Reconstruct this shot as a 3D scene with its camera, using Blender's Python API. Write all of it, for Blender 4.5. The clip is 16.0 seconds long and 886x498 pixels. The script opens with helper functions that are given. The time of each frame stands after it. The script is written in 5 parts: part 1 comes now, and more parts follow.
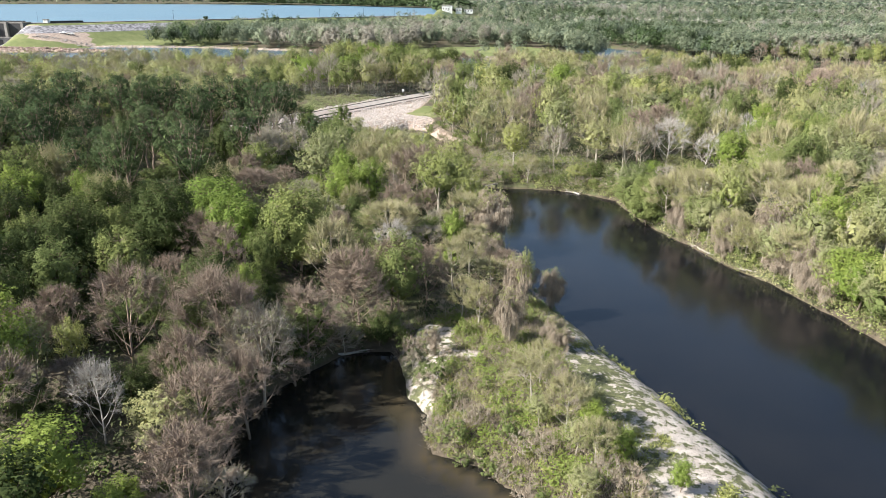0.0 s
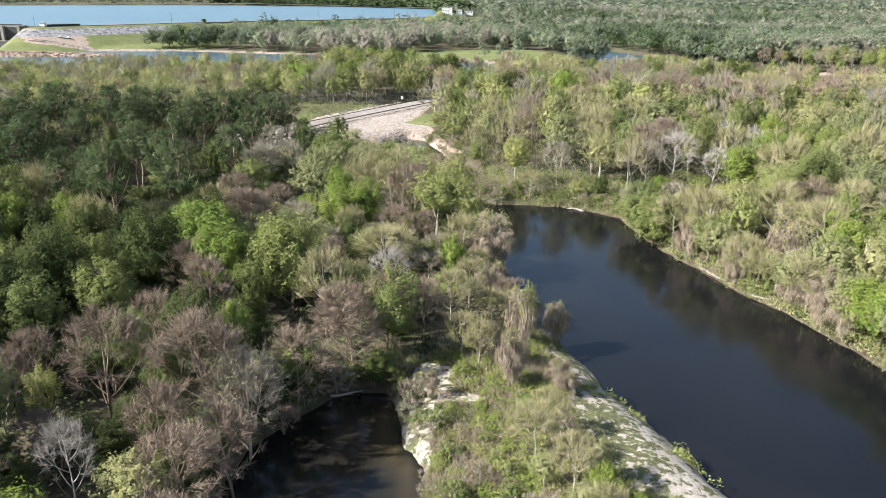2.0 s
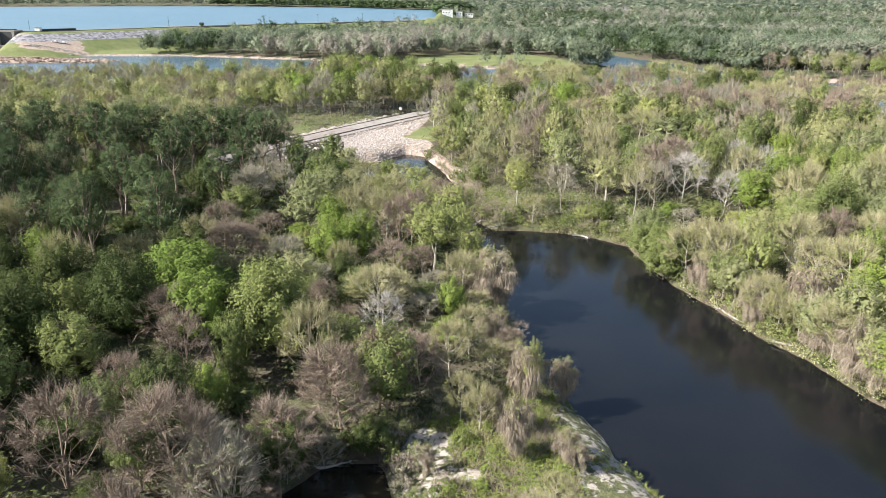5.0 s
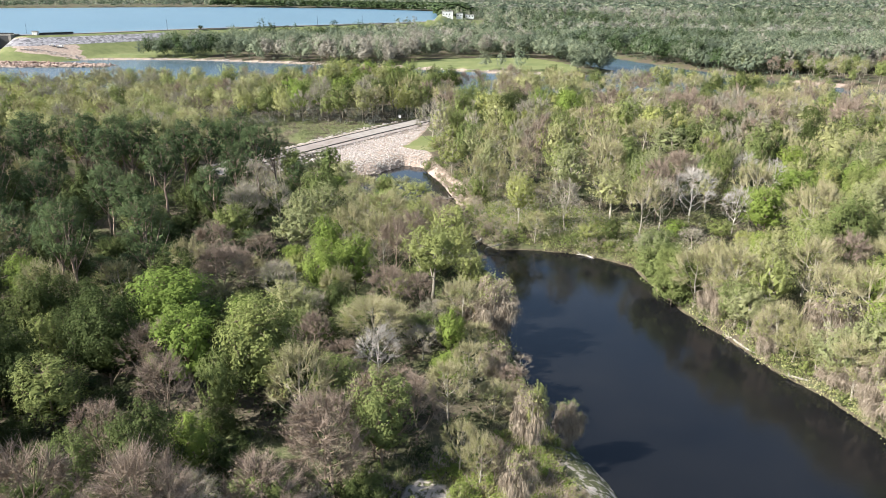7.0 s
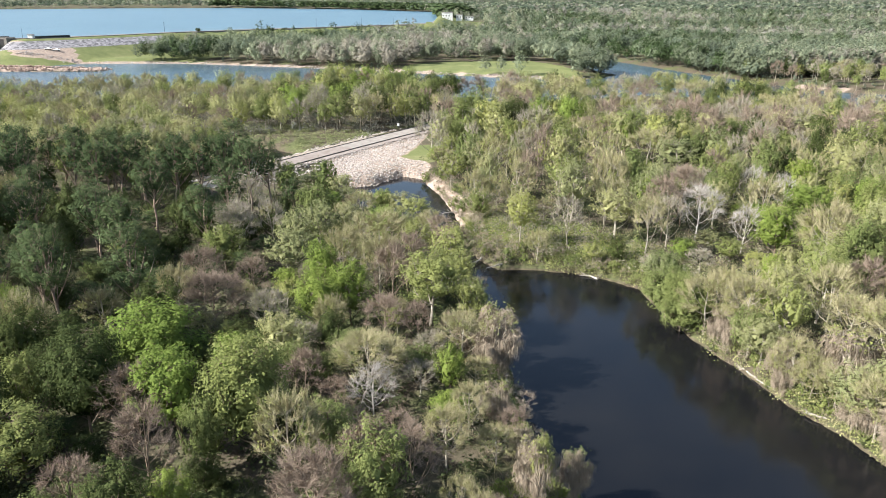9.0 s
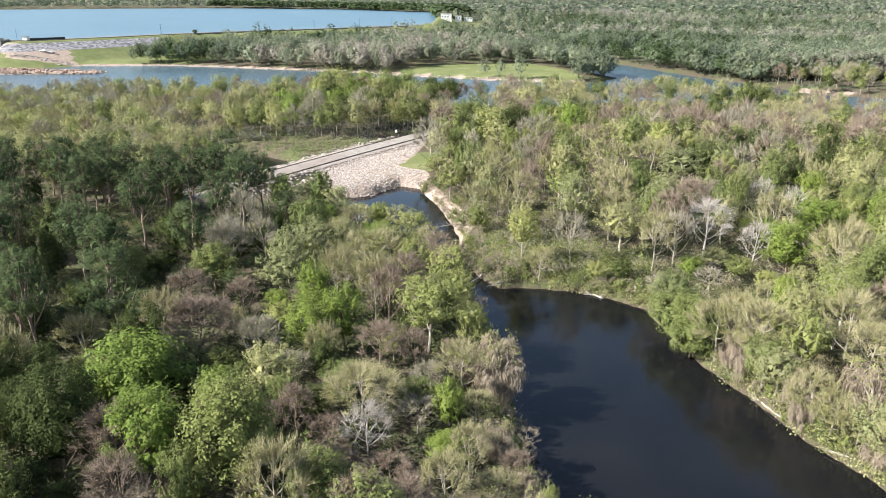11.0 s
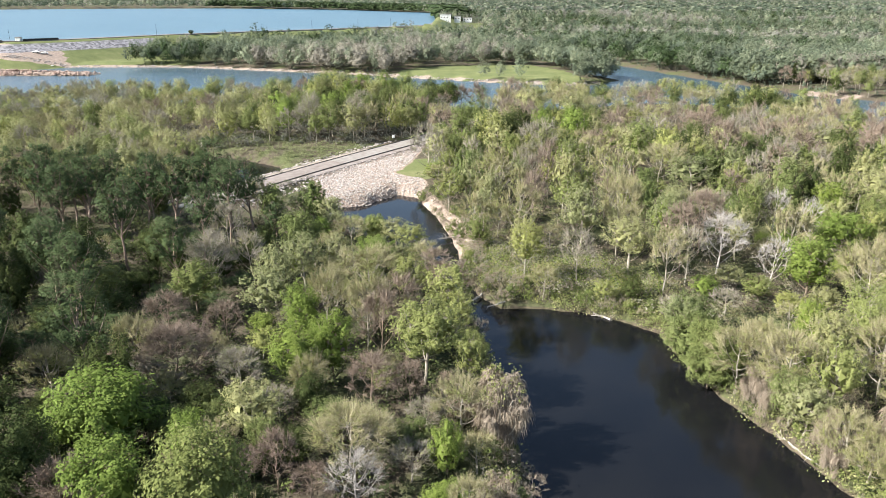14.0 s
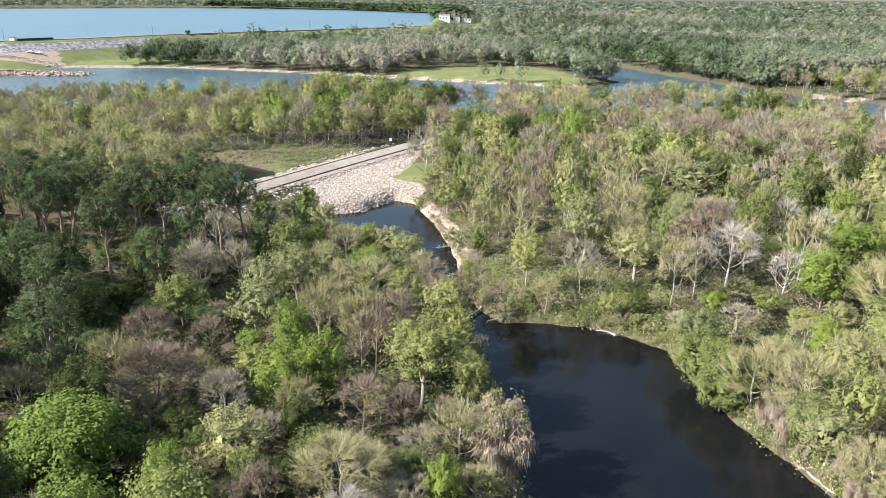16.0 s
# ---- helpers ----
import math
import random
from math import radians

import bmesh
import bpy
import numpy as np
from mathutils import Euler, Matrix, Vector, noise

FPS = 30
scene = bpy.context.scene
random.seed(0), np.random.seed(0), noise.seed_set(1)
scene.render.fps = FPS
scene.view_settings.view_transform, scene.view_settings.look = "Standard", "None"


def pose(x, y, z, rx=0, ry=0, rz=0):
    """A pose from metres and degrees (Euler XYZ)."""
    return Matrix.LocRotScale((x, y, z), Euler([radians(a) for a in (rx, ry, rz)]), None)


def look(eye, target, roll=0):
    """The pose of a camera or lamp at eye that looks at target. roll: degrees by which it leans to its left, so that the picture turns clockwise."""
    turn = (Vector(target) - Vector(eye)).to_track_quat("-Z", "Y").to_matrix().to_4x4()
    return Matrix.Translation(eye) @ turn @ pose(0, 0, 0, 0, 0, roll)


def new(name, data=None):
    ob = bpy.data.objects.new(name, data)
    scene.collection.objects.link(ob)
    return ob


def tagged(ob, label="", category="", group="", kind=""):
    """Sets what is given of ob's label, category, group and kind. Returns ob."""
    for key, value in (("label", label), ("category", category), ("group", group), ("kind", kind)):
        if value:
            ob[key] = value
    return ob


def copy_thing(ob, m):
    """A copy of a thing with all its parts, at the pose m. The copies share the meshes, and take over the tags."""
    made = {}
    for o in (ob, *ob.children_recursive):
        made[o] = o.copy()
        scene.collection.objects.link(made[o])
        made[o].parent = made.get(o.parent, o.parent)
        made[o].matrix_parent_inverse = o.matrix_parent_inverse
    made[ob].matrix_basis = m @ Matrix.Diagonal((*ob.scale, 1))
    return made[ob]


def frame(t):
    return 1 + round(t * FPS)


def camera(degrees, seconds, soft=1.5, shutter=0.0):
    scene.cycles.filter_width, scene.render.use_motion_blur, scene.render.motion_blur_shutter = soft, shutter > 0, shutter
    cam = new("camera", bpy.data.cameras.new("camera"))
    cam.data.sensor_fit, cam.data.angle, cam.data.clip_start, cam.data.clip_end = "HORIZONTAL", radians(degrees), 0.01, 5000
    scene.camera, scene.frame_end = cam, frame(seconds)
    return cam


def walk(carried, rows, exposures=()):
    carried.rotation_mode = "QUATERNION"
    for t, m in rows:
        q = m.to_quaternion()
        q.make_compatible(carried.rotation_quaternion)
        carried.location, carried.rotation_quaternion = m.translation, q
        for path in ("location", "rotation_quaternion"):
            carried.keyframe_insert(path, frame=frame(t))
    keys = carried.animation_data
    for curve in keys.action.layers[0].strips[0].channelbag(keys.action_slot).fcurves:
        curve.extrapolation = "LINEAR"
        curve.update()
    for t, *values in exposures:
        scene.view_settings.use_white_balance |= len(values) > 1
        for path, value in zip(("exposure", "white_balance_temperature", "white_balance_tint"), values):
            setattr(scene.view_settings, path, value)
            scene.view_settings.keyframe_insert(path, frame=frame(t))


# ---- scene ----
import collections

cam = camera(61.96, 16.0, soft=0.8)
PATH = [
    (0, pose(0.00, -0.00, 41.60, 71.23, -0.29, -0.00)),
    (1, pose(0.15, 3.06, 42.73, 71.23, -0.23, 0.02)),
    (2, pose(0.25, 6.15, 43.86, 71.22, -0.21, 0.01)),
    (3, pose(0.35, 9.24, 44.97, 71.21, -0.21, 0.00)),
    (4, pose(0.49, 12.30, 46.07, 71.20, -0.18, 0.02)),
    (5, pose(0.65, 15.35, 47.19, 71.19, -0.14, 0.05)),
    (6, pose(0.81, 18.40, 48.32, 71.18, -0.10, 0.08)),
    (7, pose(0.96, 21.46, 49.46, 71.18, -0.05, 0.09)),
    (8, pose(1.07, 24.55, 50.57, 71.17, -0.01, 0.09)),
    (9, pose(1.14, 27.67, 51.59, 71.17, 0.01, 0.06)),
    (10, pose(1.18, 30.80, 52.44, 71.16, 0.01, 0.02)),
    (11, pose(1.20, 33.94, 53.05, 71.16, 0.00, -0.02)),
    (12, pose(1.24, 37.05, 53.37, 71.16, -0.02, -0.05)),
    (13, pose(1.32, 40.13, 53.41, 71.17, -0.04, -0.07)),
    (14, pose(1.42, 43.16, 53.23, 71.18, -0.06, -0.06)),
    (15, pose(1.53, 46.15, 53.05, 71.20, -0.11, -0.06)),
    (16, pose(1.54, 49.14, 53.24, 71.21, -0.21, -0.13)),
]
walk(cam, PATH)

# ---- daylight ----
world = bpy.data.worlds.new("sky")
scene.world = world
world.use_nodes = True
wn = world.node_tree.nodes
sky = wn.new("ShaderNodeTexSky")
sky.sky_type = "NISHITA"
sky.sun_disc = False
SUN_ELEV, SUN_AZ = radians(36), radians(-103)      # azimuth from +y, clockwise
sky.sun_elevation, sky.sun_rotation = SUN_ELEV, SUN_AZ
sky.air_density, sky.dust_density, sky.ozone_density = 1.0, 1.5, 1.0
wn["Background"].inputs["Strength"].default_value = 0.078
world.node_tree.links.new(sky.outputs["Color"], wn["Background"].inputs["Color"])
sun_way = Vector((math.sin(SUN_AZ) * math.cos(SUN_ELEV), math.cos(SUN_AZ) * math.cos(SUN_ELEV), math.sin(SUN_ELEV)))
sun = new("sun", bpy.data.lights.new("sun", "SUN"))
sun.data.energy, sun.data.angle, sun.data.color = 5.0, radians(0.6), (1.0, 0.972, 0.945)
sun.matrix_world = look(sun_way * 300, (0, 0, 0))
scene.view_settings.exposure = 1.6


# ---- materials ----
def mat(name, build, rough=0.9, spec=0.2):
    m = bpy.data.materials.new(name)
    m.use_nodes = True
    nt = m.node_tree
    b = nt.nodes["Principled BSDF"]
    b.inputs["Roughness"].default_value = rough
    b.inputs["Specular IOR Level"].default_value = spec
    build(nt, b)
    return m


def node(nt, kind, **inputs):
    n = nt.nodes.new("ShaderNode" + kind)
    for k, v in inputs.items():
        n.inputs[k].default_value = v
    return n


def ramp(nt, fac, stops):
    r = nt.nodes.new("ShaderNodeValToRGB")
    el = r.color_ramp.elements
    while len(el) < len(stops):
        el.new(0.5)
    for e, (p, col) in zip(el, stops):
        e.position, e.color = p, (*col, 1)
    nt.links.new(fac, r.inputs["Fac"])
    return r.outputs["Color"]


def noise_fac(nt, scale, detail=4, rough=0.6, coord="Object"):
    tc = nt.nodes.new("ShaderNodeTexCoord")
    n = node(nt, "TexNoise", Scale=scale, Detail=detail, Roughness=rough)
    nt.links.new(tc.outputs[coord], n.inputs["Vector"])
    return n.outputs["Fac"]


def mixc(nt, fac, a, b, kind="MIX"):
    m = nt.nodes.new("ShaderNodeMix")
    m.data_type, m.blend_type = "RGBA", kind
    for sock, v in ((m.inputs[0], fac), (m.inputs[6], a), (m.inputs[7], b)):
        if isinstance(v, bpy.types.NodeSocket):
            nt.links.new(v, sock)
        else:
            sock.default_value = v if isinstance(v, float) else (*v, 1)
    return m.outputs[2]


def bump(nt, b, fac, strength, distance):
    n = node(nt, "Bump", Strength=strength, Distance=distance)
    nt.links.new(fac, n.inputs["Height"])
    nt.links.new(n.outputs["Normal"], b.inputs["Normal"])


def leaf_mat(name, dark, mid, light, shine=0.08, through_light=0.32):
    """Leaves or needles: each one its own tone, each tree its own cast, some light passing through."""
    def build(nt, b):
        g = nt.nodes.new("ShaderNodeNewGeometry")
        col = ramp(nt, g.outputs["Random Per Island"], [(0.0, [0.5 * (p + q) for p, q in zip(dark, mid)]), (0.6, mid), (1.0, [0.5 * (p + q) for p, q in zip(light, mid)])])
        oi = nt.nodes.new("ShaderNodeObjectInfo")
        cast = ramp(nt, oi.outputs["Random"], [(0.0, (0.80, 0.86, 0.82)), (0.5, (1.0, 1.0, 1.0)), (1.0, (1.16, 1.12, 1.05))])
        col = mixc(nt, 1.0, col, cast, "MULTIPLY")
        at = nt.nodes.new("ShaderNodeAttribute")       # trees of a stand differ; 0 elsewhere
        at.attribute_name = "tone"
        one = nt.nodes.new("ShaderNodeMath")
        one.inputs[1].default_value = 1.0
        nt.links.new(at.outputs["Fac"], one.inputs[0])
        comb = nt.nodes.new("ShaderNodeCombineXYZ")
        for k in range(3):
            nt.links.new(one.outputs[0], comb.inputs[k])
        col = mixc(nt, 1.0, col, comb.outputs[0], "MULTIPLY")
        nt.links.new(col, b.inputs["Base Color"])
        tr = nt.nodes.new("ShaderNodeBsdfTranslucent")
        nt.links.new(col, tr.inputs["Color"])
        mx = nt.nodes.new("ShaderNodeMixShader")
        mx.inputs[0].default_value = through_light
        nt.links.new(b.outputs[0], mx.inputs[1])
        nt.links.new(tr.outputs[0], mx.inputs[2])
        nt.links.new(mx.outputs[0], nt.nodes["Material Output"].inputs["Surface"])
    return mat(name, build, 0.8, shine)


def bark_mat(name, dark, light):
    def build(nt, b):
        g = nt.nodes.new("ShaderNodeNewGeometry")
        col = ramp(nt, g.outputs["Random Per Island"], [(0.0, dark), (1.0, light)])
        f = noise_fac(nt, 3.0, 5)
        col = mixc(nt, 1.0, col, ramp(nt, f, [(0.3, (0.7, 0.68, 0.66)), (0.7, (1.15, 1.15, 1.15))]), "MULTIPLY")
        nt.links.new(col, b.inputs["Base Color"])
        bump(nt, b, noise_fac(nt, 14.0, 3), 0.5, 0.03)
    return mat(name, build, 0.92, 0.1)


LEAF = {
    "fresh": leaf_mat("fresh_green_leaves", (0.11, 0.155, 0.032), (0.165, 0.214, 0.047), (0.23, 0.275, 0.08)),
    "green": leaf_mat("mid_green_leaves", (0.092, 0.115, 0.038), (0.142, 0.168, 0.058), (0.205, 0.232, 0.088)),
    "deep": leaf_mat("deep_green_leaves", (0.036, 0.049, 0.017), (0.062, 0.08, 0.026), (0.1, 0.12, 0.04)),
    "sage": leaf_mat("sage_green_leaves", (0.165, 0.172, 0.078), (0.23, 0.238, 0.112), (0.305, 0.313, 0.158)),
    "lime": leaf_mat("yellow_green_leaves", (0.16, 0.177, 0.057), (0.22, 0.238, 0.083), (0.29, 0.304, 0.124)),
    "needle": leaf_mat("pine_needles", (0.036, 0.054, 0.023), (0.056, 0.080, 0.033), (0.092, 0.12, 0.05), 0.06, 0.15),
    "bud": leaf_mat("tan_spring_buds", (0.23, 0.2, 0.152), (0.31, 0.275, 0.213), (0.41, 0.36, 0.293)),
    "rust": leaf_mat("rusty_dead_needles", (0.14, 0.105, 0.075), (0.2, 0.152, 0.108), (0.27, 0.21, 0.15)),
    # the next four are greyed and lightened: distance haze put into the colour
    "twiggy": leaf_mat("hazed_grey_budding_canopy", (0.178, 0.17, 0.143), (0.25, 0.238, 0.2), (0.33, 0.314, 0.27)),
    "dusky": leaf_mat("hazed_evergreen_canopy", (0.078, 0.1, 0.068), (0.114, 0.142, 0.098), (0.165, 0.19, 0.138)),
    "dull": leaf_mat("hazed_green_canopy", (0.1, 0.122, 0.074), (0.15, 0.178, 0.112), (0.21, 0.24, 0.158)),
    "ashen": leaf_mat("hazed_pale_green_canopy", (0.172, 0.19, 0.12), (0.24, 0.26, 0.172), (0.315, 0.338, 0.232)),
    # undergrowth green darkened: the shade below the crowns is in its colour
    "floor": leaf_mat("shade_toned_floor_leaves", (0.04, 0.048, 0.022), (0.07, 0.08, 0.037), (0.12, 0.125, 0.061)),
}
BARK = {
    "grey": bark_mat("grey_bark", (0.22, 0.195, 0.155), (0.37, 0.335, 0.27)),
    "brown": bark_mat("brown_bark", (0.15, 0.115, 0.085), (0.26, 0.205, 0.155)),
    "pale": bark_mat("pale_bleached_bark", (0.27, 0.25, 0.22), (0.45, 0.42, 0.375)),
    "pinkish": bark_mat("reddish_brown_twigs", (0.175, 0.135, 0.105), (0.285, 0.228, 0.178)),
    "bone": bark_mat("bleached_dead_wood", (0.42, 0.37, 0.30), (0.60, 0.54, 0.46)),
    "olive": bark_mat("olive_grey_twigs", (0.24, 0.215, 0.12), (0.38, 0.35, 0.21)),
    "vine": bark_mat("dry_tan_vines", (0.21, 0.17, 0.125), (0.35, 0.295, 0.225)),
    "pine": bark_mat("reddish_pine_bark", (0.15, 0.11, 0.085), (0.28, 0.215, 0.17)),
}


def build_water(nt, b):
    f = noise_fac(nt, 0.05, 4)
    col = ramp(nt, f, [(0.35, (0.0045, 0.005, 0.006)), (0.7, (0.0088, 0.0088, 0.0088))])
    b.inputs["IOR"].default_value = 1.33
    at = nt.nodes.new("ShaderNodeAttribute")
    at.attribute_name = "murk"
    silty = ramp(nt, at.outputs["Fac"], [(0.0, (0.0, 0.0, 0.0)), (0.45, (0.008, 0.0068, 0.003)), (1.0, (0.06, 0.044, 0.02))])
    col = mixc(nt, 1.0, col, silty, "ADD")
    nt.links.new(col, b.inputs["Base Color"])
    bump(nt, b, noise_fac(nt, 1.6, 5, 0.55), 0.13, 0.12)
    rr = ramp(nt, noise_fac(nt, 0.035, 3), [(0.4, (0.04,) * 3), (0.65, (0.16,) * 3)])
    nt.links.new(rr, b.inputs["Roughness"])


def build_lake(nt, b):
    col = ramp(nt, noise_fac(nt, 0.01, 4), [(0.3, (0.05, 0.105, 0.145)), (0.7, (0.07, 0.135, 0.175))])
    nt.links.new(col, b.inputs["Base Color"])
    b.inputs["IOR"].default_value = 1.33
    bump(nt, b, noise_fac(nt, 0.6, 4), 0.5, 0.5)


WATER = mat("dark_river_water", build_water, 0.08, 0.5)
def build_channel(nt, b):
    # sky blue that the ripples would reflect is put into the base colour
    col = ramp(nt, noise_fac(nt, 0.02, 4), [(0.3, (0.04, 0.072, 0.092)), (0.7, (0.055, 0.09, 0.11))])
    nt.links.new(col, b.inputs["Base Color"])
    b.inputs["IOR"].default_value = 1.33
    bump(nt, b, noise_fac(nt, 0.8, 4), 0.5, 0.45)


CHANNEL_WATER = mat("rippled_channel_water", build_channel, 0.22, 0.5)
LAKE = mat("open_lake_water", build_lake, 0.3, 0.5)


def stone_mat(name, dark, light, scale=2.0):
    def build(nt, b):
        oi = nt.nodes.new("ShaderNodeObjectInfo")
        g = nt.nodes.new("ShaderNodeNewGeometry")
        add = nt.nodes.new("ShaderNodeMath")
        add.operation = "FRACT"
        a2 = nt.nodes.new("ShaderNodeMath")
        nt.links.new(oi.outputs["Random"], a2.inputs[0])
        nt.links.new(g.outputs["Random Per Island"], a2.inputs[1])
        nt.links.new(a2.outputs[0], add.inputs[0])
        col = ramp(nt, add.outputs[0], [(0.0, dark), (1.0, light)])
        col = mixc(nt, 1.0, col, ramp(nt, noise_fac(nt, scale, 6, 0.7), [(0.3, (0.65, 0.62, 0.58)), (0.65, (1.1, 1.1, 1.1))]), "MULTIPLY")
        nt.links.new(col, b.inputs["Base Color"])
        bump(nt, b, noise_fac(nt, scale * 4, 4), 0.5, 0.04)
    return mat(name, build, 0.9, 0.2)


ROCK = stone_mat("pale_limestone", (0.28, 0.25, 0.225), (0.47, 0.425, 0.385))
SAND = stone_mat("pale_sandy_clay", (0.25, 0.215, 0.175), (0.36, 0.315, 0.26), 0.7)
CONCRETE = stone_mat("weathered_concrete", (0.25, 0.23, 0.205), (0.30, 0.28, 0.255), 0.5)
ROAD = stone_mat("worn_road_surface", (0.22, 0.2, 0.175), (0.26, 0.235, 0.21), 0.3)
APRON = stone_mat("stained_concrete", (0.20, 0.17, 0.15), (0.25, 0.22, 0.195), 0.4)
STEEL = stone_mat("dark_pipe", (0.03, 0.03, 0.03), (0.06, 0.06, 0.06), 3.0)


def build_ground(nt, b):
    """Leaf litter and soil with grassy patches; lawn, dried silt, bare clay and rubble where they lie; wet clay along the waterline."""
    def share(name, rough):
        at = nt.nodes.new("ShaderNodeAttribute")
        at.attribute_name = name
        n = nt.nodes.new("ShaderNodeMath")
        n.operation = "MULTIPLY_ADD"
        n.inputs[1].default_value, n.inputs[2].default_value = rough, -rough / 2
        nt.links.new(noise_fac(nt, 0.7, 5, 0.7), n.inputs[0])
        a = nt.nodes.new("ShaderNodeMath")
        nt.links.new(at.outputs["Fac"], a.inputs[0])
        nt.links.new(n.outputs[0], a.inputs[1])
        return ramp(nt, a.outputs[0], [(0.42, (0, 0, 0)), (0.58, (1, 1, 1))])

    soil = ramp(nt, noise_fac(nt, 0.9, 6, 0.7), [(0.3, (0.05, 0.042, 0.03)), (0.6, (0.105, 0.088, 0.06)), (0.8, (0.16, 0.135, 0.092))])
    grass = ramp(nt, noise_fac(nt, 1.6, 5), [(0.3, (0.05, 0.06, 0.025)), (0.7, (0.105, 0.115, 0.05))])
    col = mixc(nt, ramp(nt, noise_fac(nt, 0.07, 5, 0.65), [(0.48, (0, 0, 0)), (0.6, (1, 1, 1))]), soil, grass)
    lawn = ramp(nt, noise_fac(nt, 0.06, 6, 0.7), [(0.3, (0.085, 0.105, 0.04)), (0.55, (0.135, 0.15, 0.06)), (0.75, (0.19, 0.19, 0.09))])
    col = mixc(nt, share("lawn", 0.6), col, lawn)
    clay = ramp(nt, noise_fac(nt, 0.6, 6, 0.7), [(0.3, (0.19, 0.145, 0.11)), (0.55, (0.31, 0.245, 0.195)), (0.75, (0.42, 0.345, 0.28))])
    # the strip that the water wets and bares
    g = nt.nodes.new("ShaderNodeNewGeometry")
    sep = nt.nodes.new("ShaderNodeSeparateXYZ")
    nt.links.new(g.outputs["Position"], sep.inputs[0])
    lift = nt.nodes.new("ShaderNodeMath")
    lift.operation = "MULTIPLY_ADD"
    lift.inputs[1].default_value = -0.45
    nt.links.new(noise_fac(nt, 0.5, 5, 0.7), lift.inputs[0])
    nt.links.new(sep.outputs["Z"], lift.inputs[2])
    shore = ramp(nt, lift.outputs[0], [(0.0, (0.75, 0.75, 0.75)), (0.12, (0, 0, 0))])
    mud = ramp(nt, noise_fac(nt, 0.8, 5), [(0.3, (0.05, 0.04, 0.028)), (0.7, (0.125, 0.1, 0.072))])
    col = mixc(nt, shore, col, mud)
    col = mixc(nt, share("clay", 0.9), col, clay)
    weed = ramp(nt, noise_fac(nt, 1.3, 6, 0.7), [(0.3, (0.045, 0.045, 0.028)), (0.55, (0.10, 0.105, 0.05)), (0.75, (0.17, 0.17, 0.085))])
    silt = ramp(nt, noise_fac(nt, 0.8, 5), [(0.3, (0.25, 0.215, 0.18)), (0.7, (0.43, 0.385, 0.335))])
    patch = noise_fac(nt, 1.15, 8, 0.68)
    big = ramp(nt, noise_fac(nt, 0.11, 3), [(0.35, (0.0,) * 3), (0.65, (0.15,) * 3)])
    add = nt.nodes.new("ShaderNodeMath")
    nt.links.new(patch, add.inputs[0])
    nt.links.new(big, add.inputs[1])
    f = ramp(nt, add.outputs[0], [(0.545, (0, 0, 0)), (0.6, (1, 1, 1))])
    col = mixc(nt, share("crust", 0.5), col, mixc(nt, f, weed, silt))
    tc = nt.nodes.new("ShaderNodeTexCoord")
    v = node(nt, "TexVoronoi", Scale=0.55)
    nt.links.new(tc.outputs["Object"], v.inputs["Vector"])
    bw = nt.nodes.new("ShaderNodeRGBToBW")
    nt.links.new(v.outputs["Color"], bw.inputs[0])
    col = mixc(nt, share("rubble", 0.5), col, ramp(nt, bw.outputs[0], [(0.2, (0.10, 0.097, 0.1)), (0.8, (0.27, 0.26, 0.265))]))
    nt.links.new(col, b.inputs["Base Color"])
    bump(nt, b, add.outputs[0], 0.8, 0.4)


GROUND = mat("leaf_litter_grass_and_silt", build_ground, 0.95, 0.1)
WHITE = stone_mat("white_painted_surface", (0.72, 0.72, 0.70), (0.80, 0.80, 0.78), 0.5)
GLASSY = stone_mat("dark_window_glass", (0.02, 0.025, 0.03), (0.03, 0.035, 0.04), 0.5)
REDROCK = stone_mat("reddish_sandstone", (0.24, 0.165, 0.13), (0.42, 0.33, 0.275))


# ---- land and water ----
RIVER_EAST = [(66, 10), (62, 40), (59, 70), (56.5, 85), (54.4, 95), (51.8, 104.8), (47.7, 113.4), (45.5, 120.4), (42.9, 128), (40.5, 136),
              (38.8, 145), (37.7, 155.7), (32.4, 160.5), (27.5, 164), (19, 166), (12.2, 166.5), (8.2, 173), (5.2, 186), (5.2, 197), (3.6, 210),
              (-1.5, 230.7), (-5.6, 244.4)]
RIVER_WEST = [(-11.2, 247.3), (-19.4, 236), (-28, 233), (-33, 225), (-25, 213), (-12, 204), (-2, 193), (1.5, 180), (5.5, 166), (8.5, 150), (10, 135),
              (11, 120), (12, 106), (14, 97), (17.3, 91), (19.6, 83.4), (23.4, 73.6), (25.9, 65.6), (28, 60.7), (29.4, 54.6), (33, 40), (38, 10)]
COVE = [(-6, 83), (-4.3, 79), (-3.8, 72), (-1.3, 68), (-0.4, 61.3), (3, 59), (7.4, 54.4), (12, 44), (15, 32), (16, 12), (-30, 12), (-21, 45),
        (-21, 60), (-20, 71), (-15, 78), (-11, 83)]
CHANNEL_N = [(-480, 640), (-345, 634), (-328, 618), (-292, 626), (-207, 629), (-105, 592), (-30, 555), (33, 523), (76, 506), (100, 512), (116, 535), (108, 570),
             (105, 595), (108, 700), (128, 700), (150, 619), (180, 524), (192, 494), (210, 449), (231, 434), (340, 395)]
CHANNEL_S = [(340, 250), (160, 312), (168, 352), (160, 388), (138, 412), (98, 420), (64, 402), (41, 396), (7, 402), (-16, 413), (-62, 423),
             (-125, 421), (-181, 407), (-203, 395), (-430, 360)]
BACKWATER = [(-100, 303), (-86, 304), (-66, 294), (-52, 283), (-47, 268), (-52, 252), (-60, 240), (-68, 246), (-62, 262), (-66, 280), (-82, 286), (-98, 292)]
